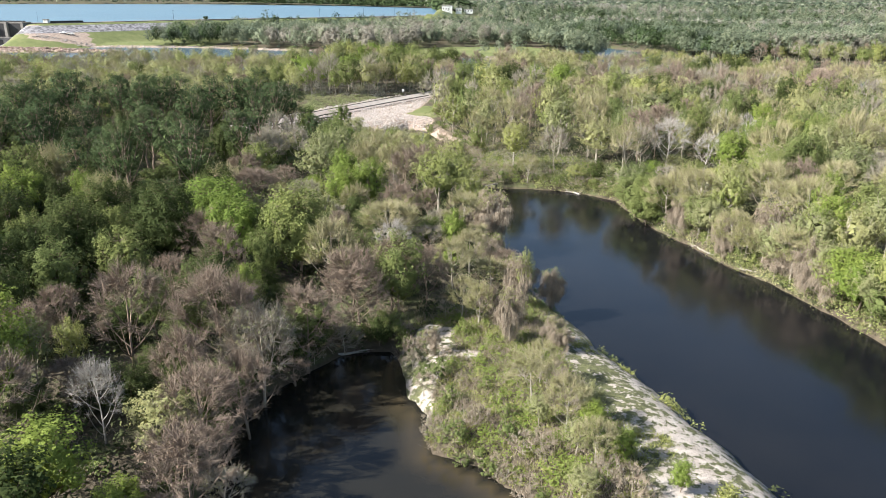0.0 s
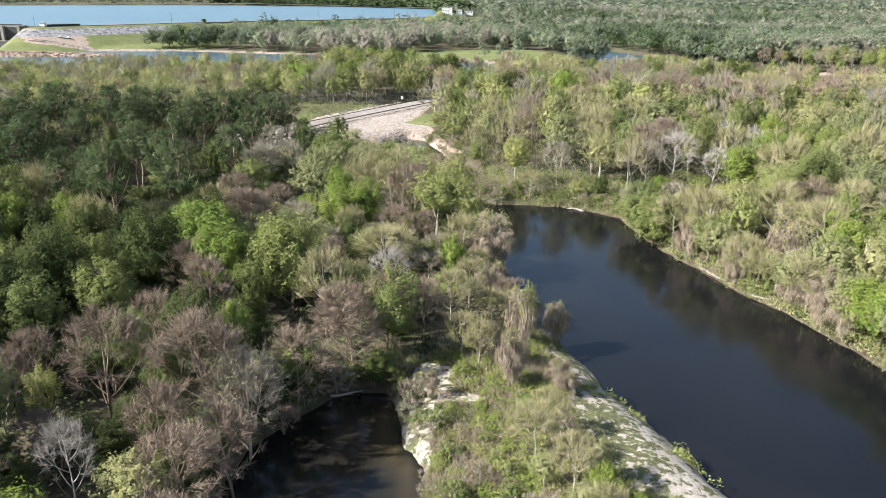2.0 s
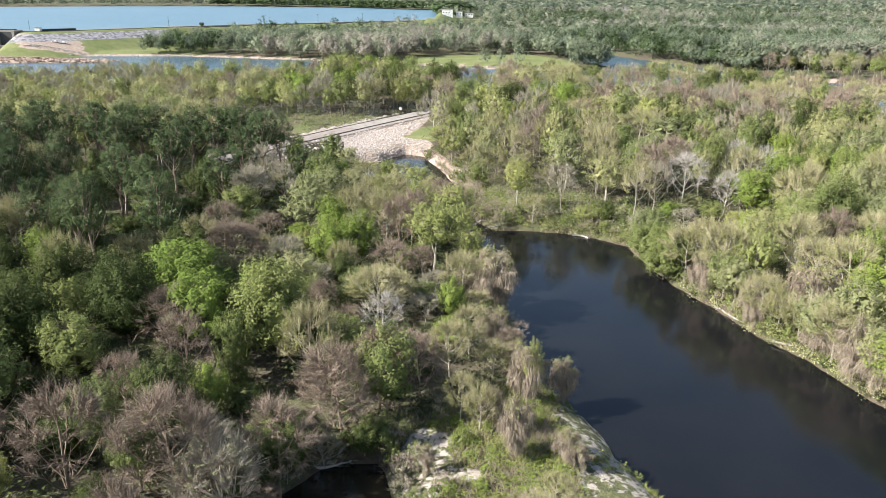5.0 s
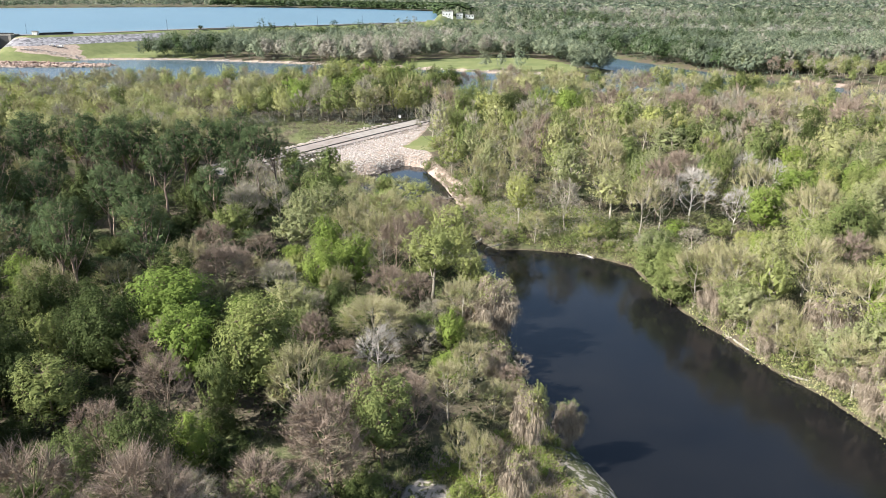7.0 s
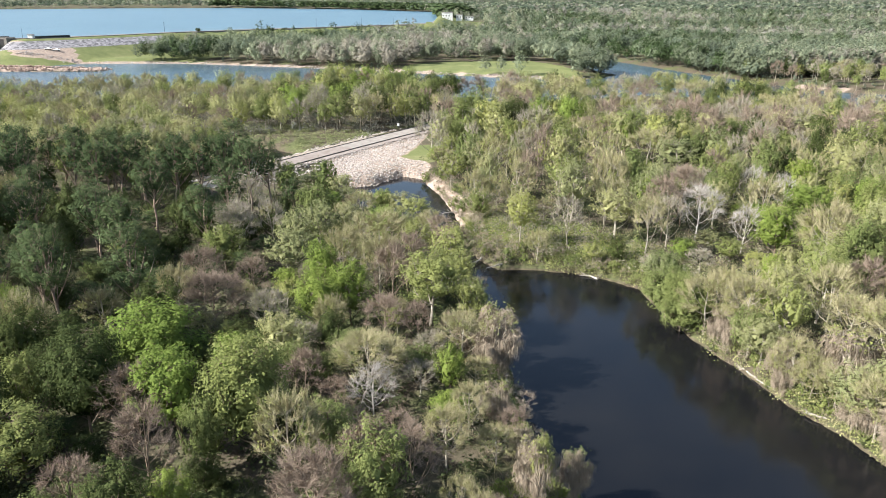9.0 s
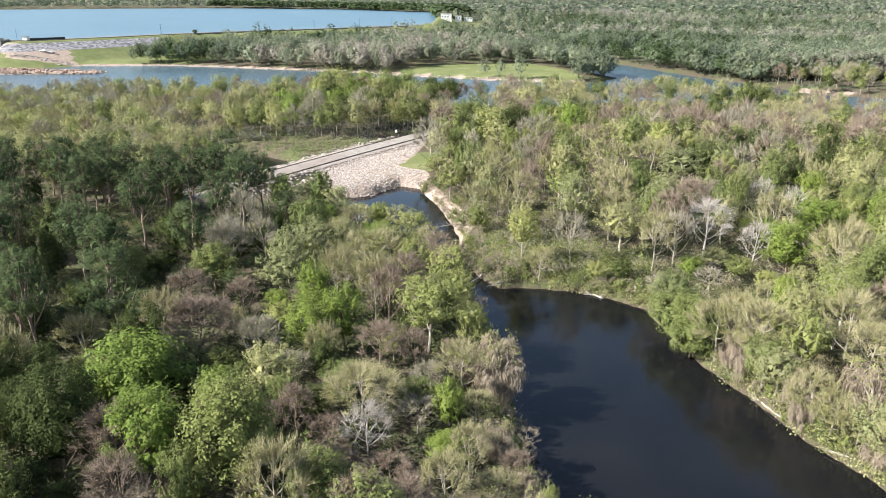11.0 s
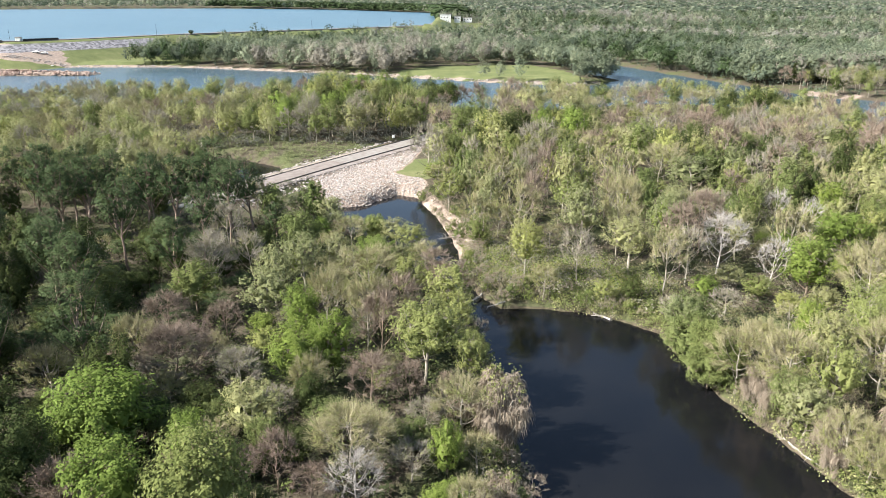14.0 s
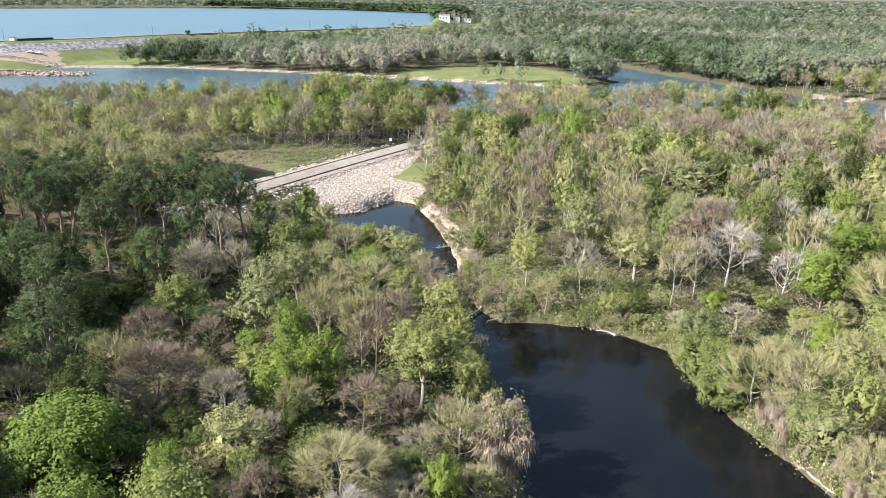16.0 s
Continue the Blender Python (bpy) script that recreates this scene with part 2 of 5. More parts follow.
DAM = [(-600, 655), (-470, 652), (-341, 645), (-305, 686), (-243, 783), (-135, 886), (-28, 997), (-11, 1039), (-6, 1200)]
LAKE_SHORE = DAM + [(-10, 1375), (-22, 1912), (-307, 2371), (-719, 2638), (-1056, 2544), (-1308, 2348), (-2600, 2300), (-2600, 655)]
ROAD_LINE = [(-62.9, 220.1), (-53.9, 238.1), (-43.4, 256.1), (-31.9, 275.1), (-19.9, 294.1), (-6.8, 314.1), (5.2, 335.1), (16.1, 358.1), (23.1, 376.1)]
RIPRAP = [(-40, 262), (-33, 248), (-29, 232), (-19.4, 235), (-11.2, 246.5), (-6, 243), (-3.5, 250), (-5, 256), (-11, 260), (-14, 263.5), (-12, 268), (-9, 281), (-6.5, 298),
          (-4, 312), (-15, 303), (-28, 283)]


def seg_dist(px, py, line, closed=False):
    """Distance of many points to a line of points."""
    best = np.full(px.shape, 1e9)
    pts = list(line) + ([line[0]] if closed else [])
    for (ax, ay), (bx, by) in zip(pts, pts[1:]):
        dx, dy = bx - ax, by - ay
        u = np.clip(((px - ax) * dx + (py - ay) * dy) / (dx * dx + dy * dy), 0, 1)
        best = np.minimum(best, np.hypot(px - ax - u * dx, py - ay - u * dy))
    return best


def inside(px, py, poly):
    res = np.zeros(px.shape, bool)
    for (ax, ay), (bx, by) in zip(poly, poly[1:] + poly[:1]):
        if ay != by:
            res ^= ((ay > py) != (by > py)) & (px < (bx - ax) * (py - ay) / (by - ay) + ax)
    return res


def signed(px, py, poly):
    """Distance to the rim of an area, negative inside it."""
    d = seg_dist(px, py, poly, True)
    return np.where(inside(px, py, poly), -d, d)


def wave(px, py, s, seed):
    """Smooth uneven noise from a few crossed sines."""
    rng = np.random.RandomState(seed)
    out = np.zeros(np.shape(px))
    for k in range(6):
        a, ph, q = rng.uniform(0, 6.28), rng.uniform(0, 6.28), s * rng.uniform(0.6, 2.2)
        out = out + np.sin((px * math.cos(a) + py * math.sin(a)) * q + ph + 1.3 * np.sin((py * math.cos(a) - px * math.sin(a)) * q * 0.7))
    return out / 6


RIVER = RIVER_EAST + RIVER_WEST
CHANNEL = CHANNEL_N + CHANNEL_S
ISLAND = [(-420, 560), (-300, 560), (-240, 562), (-240, 577), (-310, 590), (-420, 590)]


def wet(px, py):
    """Signed distance to the nearest river water, and the level of that water."""
    px, py = np.asarray(px, float), np.asarray(py, float)
    wob = 0.7 * wave(px, py, 0.5, 3)
    d1 = np.minimum(np.minimum(signed(px, py, RIVER), signed(px, py, COVE)), signed(px, py, BACKWATER)) + wob
    d2 = np.maximum(signed(px, py, CHANNEL), -signed(px, py, ISLAND)) + 2 * wob
    return d1, d2


def land(px, py):
    px, py = np.asarray(px, float), np.asarray(py, float)
    d1, d2 = wet(px, py)
    d = np.minimum(d1, d2 - 1.0)
    top = 2.6 + 0.5 * wave(px, py, 0.06, 5) + 0.25 * wave(px, py, 0.35, 6)
    h = np.where(d > 0, top * (1 - np.exp(-np.maximum(d, 0) / 2.2)) + 0.05, -1.6 * (1 - np.exp(np.minimum(d, 0) / 2.5)) + 0.05)
    far = np.clip((d2 - 2) / 10, 0, 1) * np.clip((py - 330) / 120, 0, 1)
    h = np.where((d2 < 12) & (py > 330), np.where(d2 > 0, 2.0 + 2.0 * (1 - np.exp(-np.maximum(d2, 0) / 4)), 2.0 + 1.5 * np.minimum(d2, 0) / (4 - np.minimum(d2, 0))), h + far * 2.0)
    # the road lies on a low dam of its own
    dr = seg_dist(px, py, ROAD_LINE)
    h = np.where(py < 420, np.maximum(h, 3.5 - np.clip(dr - 6.5, 0, None) * 0.33), h)
    # the dam of the lake: a crest with a long slope on this side
    dd = seg_dist(px, py, DAM)
    lake = inside(px, py, LAKE_SHORE)
    crest = 19.7 - np.clip(dd - 6, 0, None) * 0.36 - np.clip(-344 - px, 0, None) * 0.7      # the slope ends in an abutment at the spillway
    h = np.where(lake, np.where(dd < 12, 19.7 - np.clip(dd - 4, 0, None) * 0.6, 12.0), np.maximum(h, crest))
    # uplands beyond
    up = np.clip((py - 950) / 350, 0, 1) * 13 + np.clip((np.hypot(px, py) - 2300) / 800, 0, 1) * 8
    h = np.where(lake, h, np.maximum(h, np.minimum(h + up, 24 + up * 0.2)))
    return h


def mesh_of(name, verts, faces, material):
    """A mesh from arrays: verts (n, 3), faces (m, 3) or (m, 4)."""
    verts, faces = np.asarray(verts, np.float32), np.asarray(faces, np.int32)
    me = bpy.data.meshes.new(name)
    k = faces.shape[1]
    me.vertices.add(len(verts))
    me.vertices.foreach_set("co", verts.ravel())
    me.loops.add(faces.size)
    me.loops.foreach_set("vertex_index", faces.ravel())
    me.polygons.add(len(faces))
    me.polygons.foreach_set("loop_start", np.arange(0, faces.size, k, dtype=np.int32))
    me.update(calc_edges=True)
    me.materials.append(material)
    me.shade_flat()
    return me


def spread(lo, hi, fine_lo, fine_hi, step, growth):
    mid = list(np.arange(fine_lo, fine_hi, step))
    out, s, v = [], step, fine_hi
    while v < hi:
        out.append(v)
        s *= growth
        v += s
    out.append(hi)
    low, s, v = [], step, fine_lo
    while v > lo:
        s *= growth
        v -= s
        low.append(max(v, lo))
    return np.array(low[::-1] + mid + out)


gx = np.union1d(spread(-4600, 4600, -60, 62, 1.3, 1.08), np.arange(-420, -215, 5.0))
gy = np.union1d(spread(-600, 4900, 42, 250, 1.3, 1.034), np.arange(600, 780, 5.0))
GX, GY = np.meshgrid(gx, gy)
GZ = land(GX, GY)
ny, nx = GX.shape
idx = np.arange(nx * ny).reshape(ny, nx)
quads = np.stack([idx[:-1, :-1], idx[:-1, 1:], idx[1:, 1:], idx[1:, :-1]], -1).reshape(-1, 4)
ground_me = mesh_of("ground", np.stack([GX, GY, GZ], -1).reshape(-1, 3), quads, GROUND)
FIELD = [(-34, 556), (-16, 604), (9, 614), (68, 617), (87, 574), (93, 519), (76, 508), (33, 525)]
CRUST_AREA = [(11.5, 92), (14.2, 86), (14.0, 72.5), (15.2, 67.9), (16.7, 61.8), (16.2, 57), (20, 40), (35, 38), (30.4, 54.6), (29, 60.7), (27, 65.6), (24.4, 73.6), (20.6, 83.4), (17.5, 94)]
SLABS = [(-5.5, 81), (-4.6, 73), (-2.8, 65.5), (-0.8, 66.5), (-0.4, 71.5), (1.0, 76.2), (4.6, 76.0), (5.0, 78.4), (2.0, 79.0), (1.8, 85), (-2, 87)]


def cover_mask(name, dist, soft):
    """A soft-edged share of the ground, 1 where dist is well below 0."""
    at = ground_me.attributes.new(name, "FLOAT", "POINT")
    at.data.foreach_set("value", np.clip(0.5 - dist / soft, 0, 1).astype(np.float32).ravel())


dam_d = seg_dist(GX, GY, DAM)
lawn_d = np.minimum.reduce([signed(GX, GY, FIELD), np.where(GY > 560, dam_d - 75, 99), np.maximum(np.maximum(GX + 190, 625 - GY), GY - 800),
                            np.where(GY > 318, seg_dist(GX, GY, ROAD_LINE) - 9, 99), signed(GX, GY, [(-14, 263.5), (-11, 260), (-4, 254), (2, 262), (1, 285), (-8, 283)])])
cover_mask("lawn", lawn_d, 4.0)
cover_mask("crust", np.minimum(signed(GX, GY, CRUST_AREA), signed(GX, GY, SLABS) + 0.3), 2.4)
clay_d = np.minimum.reduce([seg_dist(GX, GY, [(-3, 236), (-1, 226), (3.8, 210), (5.6, 200), (6, 190)]) - 3.4, seg_dist(GX, GY, CHANNEL_N[2:10]) - 3.5, signed(GX, GY, RIPRAP) - 1,
                            seg_dist(GX, GY, [(205, 462), (217, 446)]) - 6, signed(GX, GY, ISLAND) - 2, signed(GX, GY, [(-352, 634), (-328, 610), (-285, 626), (-301, 651), (-318, 634), (-336, 640)])])
cover_mask("clay", clay_d, 2.5)
cover_mask("rubble", np.maximum(np.abs(dam_d - 17.5) - 7.5, GX + 258), 4.0)
ground_me.polygons.foreach_set("use_smooth", np.ones(len(quads), bool))
ground = tagged(new("ground", ground_me), "wooded river-bottom ground of leaf litter, soil and grass", "ground", kind="structure")


def sheet(name, x0, y0, x1, y1, z, material, label):
    me = mesh_of(name, [(x0, y0, z), (x1, y0, z), (x1, y1, z), (x0, y1, z)], [(0, 1, 2, 3)], material)
    return tagged(new(name, me), label, "water", kind="structure")


WX, WY = np.meshgrid(np.concatenate([[-130, -80], np.arange(-42, 26, 1.5), [60, 130]]), np.concatenate([[-100, -40], np.arange(8, 92, 1.5), [160, 310]]))
rows_w, cols_w = WX.shape
iw = np.arange(WX.size).reshape(rows_w, cols_w)
water_me = mesh_of("river_water", np.stack([WX, WY, 0 * WX], -1).reshape(-1, 3), np.stack([iw[:-1, :-1], iw[:-1, 1:], iw[1:, 1:], iw[1:, :-1]], -1).reshape(-1, 4), WATER)
into = np.clip(-signed(WX, WY, COVE) / 2.0 + 0.4, 0, 1)                                     # silty backwater, paler over the sandbank of the spit
over_bank = np.clip(1 - seg_dist(WX, WY, COVE[1:9]) / 4.5, 0, 1) * into
water_me.attributes.new("murk", "FLOAT", "POINT").data.foreach_set("value", (0.45 * into + 0.55 * over_bank ** 1.5).astype(np.float32).ravel())
tagged(new("river_water", water_me), "dark still river water, silty brown in the cove", "water", kind="structure")
sheet("channel_water", -600, 322, 400, 760, 2.0, CHANNEL_WATER, "grey-blue tailwater channel below the dam")
lake_me = bpy.data.meshes.new("lake_water")
lake_me.from_pydata([(x, y, 18.0) for x, y in LAKE_SHORE], [], [list(range(len(LAKE_SHORE)))])
lake_me.materials.append(LAKE)
tagged(new("lake_water", lake_me), "wide pale blue lake behind the dam", "water", kind="structure")


# ---- trees: shapes as arrays ----
def spike(a, b, r0, r1, n=3):
    """Tapered twigs from many starts a to ends b; r1 0 gives a point. Returns verts, triangle faces."""
    a, b = np.atleast_2d(a), np.atleast_2d(b)
    m = len(a)
    r0, r1 = np.broadcast_to(r0, m), np.broadcast_to(r1, m)
    w = b - a
    w = w / (np.linalg.norm(w, axis=1, keepdims=True) + 1e-9)
    ref = np.where(np.abs(w[:, 2:3]) > 0.9, np.array([[1.0, 0, 0]]), np.array([[0, 0, 1.0]]))
    u = np.cross(w, ref)
    u /= np.linalg.norm(u, axis=1, keepdims=True) + 1e-9
    v = np.cross(w, u)
    ang = np.arange(n) * 2 * np.pi / n
    ring = np.cos(ang)[None, :, None] * u[:, None] + np.sin(ang)[None, :, None] * v[:, None]
    if np.all(r1 == 0):
        V = np.concatenate([a[:, None] + ring * r0[:, None, None], b[:, None]], 1)
        base = np.arange(m)[:, None, None] * (n + 1)
        F = np.array([[k, (k + 1) % n, n] for k in range(n)])[None] + base
        return V.reshape(-1, 3), F.reshape(-1, 3)
    V = np.concatenate([a[:, None] + ring * r0[:, None, None], b[:, None] + ring * r1[:, None, None]], 1)
    base = np.arange(m)[:, None, None] * (2 * n)
    F = np.array([[k, (k + 1) % n, n + (k + 1) % n] for k in range(n)] + [[k, n + (k + 1) % n, n + k] for k in range(n)])[None] + base
    return V.reshape(-1, 3), F.reshape(-1, 3)


def leaves(c, size, rng, normal=None, long=1.0, along=None, stray=0.36):
    """One small leaf spray, a single triangle, at each place in c, facing along normal and pointing along the twig where these are given."""
    m = len(c)
    n = rng.normal(size=(m, 3))
    n /= np.linalg.norm(n, axis=1, keepdims=True)
    if normal is not None:
        n = n * stray + normal
        n /= np.linalg.norm(n, axis=1, keepdims=True) + 1e-9
    d = rng.normal(size=(m, 3))
    if along is not None:
        d = d * 0.55 + along
    d = d - n * np.sum(d * n, 1, keepdims=True)
    d /= np.linalg.norm(d, axis=1, keepdims=True) + 1e-9
    s = np.cross(n, d)
    L = (np.broadcast_to(size, m) * rng.uniform(0.65, 1.3, m))[:, None]
    V = np.stack([c + d * L * 0.62 * long, c - d * L * 0.4 + s * L * 0.46, c - d * L * 0.4 - s * L * 0.46], 1).reshape(-1, 3)
    return V, np.arange(len(V)).reshape(-1, 3)


def blade(a, b, w, rng):
    """Thin flat twigs, one triangle each, from starts a to ends b, w wide at the start."""
    d = b - a
    s = np.cross(d, rng.normal(size=d.shape))
    s *= (np.broadcast_to(w, len(d)) / (np.linalg.norm(s, axis=1) + 1e-9))[:, None] * 0.5
    V = np.stack([a - s, a + s, b], 1).reshape(-1, 3)
    return V, np.arange(len(V)).reshape(-1, 3)


def join(parts):
    V, F, n = [], [], 0
    for v, f in parts:
        V.append(v)
        F.append(f + n)
        n += len(v)
    return np.concatenate(V), np.concatenate(F)


def in_ball(rng, m, shell=0.0):
    d = rng.normal(size=(m, 3))
    d /= np.linalg.norm(d, axis=1, keepdims=True)
    return d * (shell + (1 - shell) * rng.uniform(0, 1, m)[:, None] ** 0.4)


def unit(v):
    return v / (np.linalg.norm(v, axis=-1, keepdims=True) + 1e-9)


Crown = collections.namedtuple("Crown", "wood tips ways starts mid axes")


def crown_frame(rng, h, r, base=0.2, leaders=8, tips=80, rise=0.5, low=-0.45, lobe=0.35, trunk_r=None, lean=0.03, sides=(6, 4, 3), level=0.0, bare_limbs=False):
    """Trunk, leaders that sweep out and up, and a branch from the nearest leader to every tip of an uneven, lobed crown."""
    tr = trunk_r or h * 0.014
    k = 7
    zs = np.linspace(-0.3, h * 0.82, k)
    wob = np.cumsum(rng.normal(size=(k, 2)) * 0.010 * h, 0)
    trunk = np.column_stack([wob - wob[0] + np.outer(zs, rng.normal(size=2) * lean), zs])
    rr = tr * np.linspace(1.2, 0.3, k)
    mid = np.array([trunk[4, 0], trunk[4, 1], h * (base + 1) / 2])
    axes = np.array([r, r, h * (1 - base) / 2])
    az = np.arange(leaders) * 2.39996 + rng.uniform(0, 6.28) + rng.normal(size=leaders) * 0.25
    ez = np.linspace(-0.25, 0.93, leaders)
    ld = np.stack([np.cos(az) * np.sqrt(1 - ez ** 2), np.sin(az) * np.sqrt(1 - ez ** 2), ez], 1)
    E = mid + ld * axes * rng.uniform(0.7, 0.95, (leaders, 1))
    zf = h * (base * 0.8 + (0.66 - base * 0.6) * np.linspace(0, 1, leaders) * rng.uniform(0.7, 1.0, leaders))
    S = np.stack([np.interp(zf, zs, trunk[:, 0]), np.interp(zf, zs, trunk[:, 1]), zf], 1)
    C = S + (E - S) * [0.65, 0.65, 0.55 - 0.4 * rise]
    u = np.linspace(0, 1, 5)[None, :, None]
    P = (1 - u) ** 2 * S[:, None] + 2 * u * (1 - u) * C[:, None] + u ** 2 * E[:, None]
    lr = tr * np.linspace(0.5, 0.16, 5)
    d = unit(rng.normal(size=(tips, 3)))
    d[:, 2] = np.where(d[:, 2] < low, -d[:, 2], d[:, 2])
    near = np.max(d @ ld.T, 1)
    fac = 1 - lobe * (1 - np.clip((near - 0.55) / 0.42, 0, 1))
    T = mid + d * axes * (fac * rng.uniform(0.8, 1.06, tips))[:, None]
    Q = np.concatenate([P[:, 1:].reshape(-1, 3), trunk[3:]])
    depth = np.linalg.norm((Q - mid) / axes, axis=1)
    gap = T[:, None] - Q[None]
    cost = np.linalg.norm(gap, axis=2) + 0.9 * np.maximum(-gap[..., 2], 0) + r * np.maximum(depth[None] - 0.72 * fac[:, None], 0) * 2
    A = Q[np.argmin(cost, 1)]
    ln = np.linalg.norm(T - A, axis=1, keepdims=True)
    B = (A + T) / 2 + np.array([0, 0, -0.16 * rise + 0.1 * (1 - rise)]) * ln + rng.normal(size=A.shape) * 0.05 * ln
    if level:
        B[:, 2] += level * (T - A)[:, 2] * 0.5
    D = unit(T - B)
    br = tr * 0.15
    wood = [spike(trunk[:-1], trunk[1:], rr[:-1], rr[1:], sides[0]),
            spike(P[:, :-1].reshape(-1, 3), P[:, 1:].reshape(-1, 3), np.tile(lr[:-1], leaders), np.tile(lr[1:], leaders), sides[1]),
            spike(A, B, br, br * 0.65, sides[2]), spike(B, T, br * 0.65, 0.0, sides[2])]
    return Crown(join(wood[:2] if bare_limbs else wood), T, D, B, mid, axes)


def plumes(c, length, width, per, size, rng, rise=0.35, up_face=0.35, own=0.6, stray=0.26):
    """Foliage along the last stretch of every branch: sprays that point along it and face outwards."""
    m = len(c.tips)
    which = np.repeat(np.arange(m), np.maximum((per * rng.uniform(0.5, 1.5, m)).astype(int), 3))
    n = len(which)
    big = rng.uniform(0.7, 1.3, m)[which]
    u = rng.uniform(-1.0, 0.6, n)
    way = unit(c.ways + [0, 0, rise])[which]
    side = rng.normal(size=(n, 3))
    side = unit(side - way * np.sum(side * way, 1, keepdims=True))
    wide = width * big * np.sqrt(np.clip(1 - ((u + 0.25) / 0.9) ** 2, 0.03, 1)) * rng.uniform(0.35, 1.0, n)
    P = c.tips[which] + way * (u * length * big)[:, None] + side * wide[:, None]
    out = unit(P - (c.mid - [0, 0, 0.25 * c.axes[2]]))
    return leaves(P, size, rng, side * own + out * (1.35 - own) + np.array([0, 0, up_face]), 1.25, way, stray)


def heart(c, count, size, rng, reach=0.66):
    """The shaded mass of leaves inside a crown."""
    u = in_ball(rng, count, 0.55)
    return leaves(c.mid + u * c.axes * reach - [0, 0, 0.08 * c.axes[2]], size, rng, u)


def tree_broadleaf(rng, h=11.0, r=4.0, tips=90, per=40, leaf=0.28, base=0.16, inner=150, plume=(1.25, 0.72), sides=(6, 4, 3), rise=0.5, lobe=0.38, far=False):
    """Trunk and limbs, and a lobed crown of leafy branch ends."""
    c = crown_frame(rng, h * 0.96, r, base, 5 if far else 9, tips, rise, -0.5, lobe, sides=sides, bare_limbs=far)
    q = (r / 4.0) ** 0.5
    foliage = plumes(c, plume[0] * q, plume[1] * q, per, leaf, rng, own=0.4 if far else 0.6, stray=0.18 if far else 0.26)
    return c.wood, join([foliage, heart(c, inner, (0.17 if far else 0.26) * r, rng)])


def tree_pine(rng, h=19.0, r=3.6, tips=70, per=26, leaf=0.3, sides=(6, 4, 3)):
    """Tall bare trunk under a ragged open crown of needle tufts on level limbs."""
    c = crown_frame(rng, h, r, 0.42, 12, tips, 0.1, -0.75, 0.55, h * 0.0115, 0.012, sides, 0.6)
    return c.wood, join([plumes(c, 0.75, 0.85, per, leaf, rng, 0.3, 0.75, 0.8), heart(c, 110, 0.19 * r, rng, 0.62)])


def tree_bare(rng, h=11.0, r=4.0, tips=80, per=30, base=0.16, twig=0.045, buds=0, bud_size=0.16, rise=0.7, length=1.5, sides=(6, 4, 3), spread=0.42, far=False):
    """A leafless tree: limbs and branches, with sprays of fine twigs that go on along them, with or without buds."""
    c = crown_frame(rng, h * 0.95, r, base, 6 if far else 9, tips, rise, -0.4, 0.3, sides=sides, bare_limbs=far)
    q = (r / 4.0) ** 0.5
    which = np.repeat(np.arange(tips), per)
    n = len(which)
    f = rng.uniform(-0.2, 1.0, (n, 1))
    A = c.starts[which] + (c.tips - c.starts)[which] * f + rng.normal(size=(n, 3)) * 0.08
    D = unit(c.ways[which] + rng.normal(size=(n, 3)) * spread + [0, 0, 0.12 + 0.2 * rise])
    B = A + D * (length * q * rng.uniform(0.45, 1.15, n))[:, None]
    fine = blade(A, B, twig, rng)
    bud = None
    if buds:
        k = rng.randint(0, n, buds)
        bud = leaves(A[k] + (B - A)[k] * rng.uniform(0.35, 1, (buds, 1)), bud_size, rng, D[k] + [0, 0, 0.3], 1.3, D[k])
    return c.wood, fine, bud


def tree_vine(rng, h=9.0, r=2.2, tips=46, strands=100):
    """A small tree smothered in shaggy drapes of dry vines that hang from its limbs."""
    c = crown_frame(rng, h * 0.95, r, 0.12, 9, tips, 0.7, -0.8, 0.55)
    which = np.repeat(np.arange(tips), strands)
    n = len(which)
    f = rng.uniform(-0.9, 1.05, (n, 1))
    A = c.starts[which] + (c.tips - c.starts)[which] * f + rng.normal(size=(n, 3)) * [0.2, 0.2, 0.15]
    drop = rng.uniform(0.25, 1.0, n) * rng.uniform(0.5, 2.4, tips)[which] * h / 9
    sway = unit(A - c.mid) * 0.16 + rng.normal(size=(n, 3)) * 0.22
    B = A + sway - [0, 0, 1] * drop[:, None]
    B[:, 2] = np.maximum(B[:, 2], 0.05)
    m = strands * 8                                  # the skirt that climbs the trunk
    a, z = rng.uniform(0, 6.283, m), h * rng.uniform(0.08, 0.72, m)
    w = r * (0.28 + 0.22 * np.sin(a * 2 + rng.uniform(0, 6)) + 0.16 * np.sin(z * 1.7 + a)) * rng.uniform(0.6, 1.15, m)
    S = np.stack([np.cos(a) * w, np.sin(a) * w, z], 1)
    E = S + np.stack([np.cos(a) * 0.15, np.sin(a) * 0.15, -rng.uniform(0.4, 1.5, m)], 1) + rng.normal(size=(m, 3)) * 0.14
    E[:, 2] = np.maximum(E[:, 2], 0.03)
    top = c.tips[:, 2] > np.percentile(c.tips[:, 2], 70)
    sprigs = leaves(np.repeat(c.tips[top], 14, 0) + rng.normal(size=(14 * top.sum(), 3)) * 0.35, 0.2, rng)
    return c.wood, join([blade(A, B, 0.042, rng), blade(S, E, 0.045, rng)]), sprigs


def part(name, vf, material, parent, label=""):
    ob = new(name, mesh_of(name, vf[0], vf[1], material))
    ob.parent = parent
    return tagged(ob, label, kind="stuff" if name in ("crown", "fine_branching", "bud_cover", "vine_coat", "foliage", "woody_base") else "")


MODELS = {}


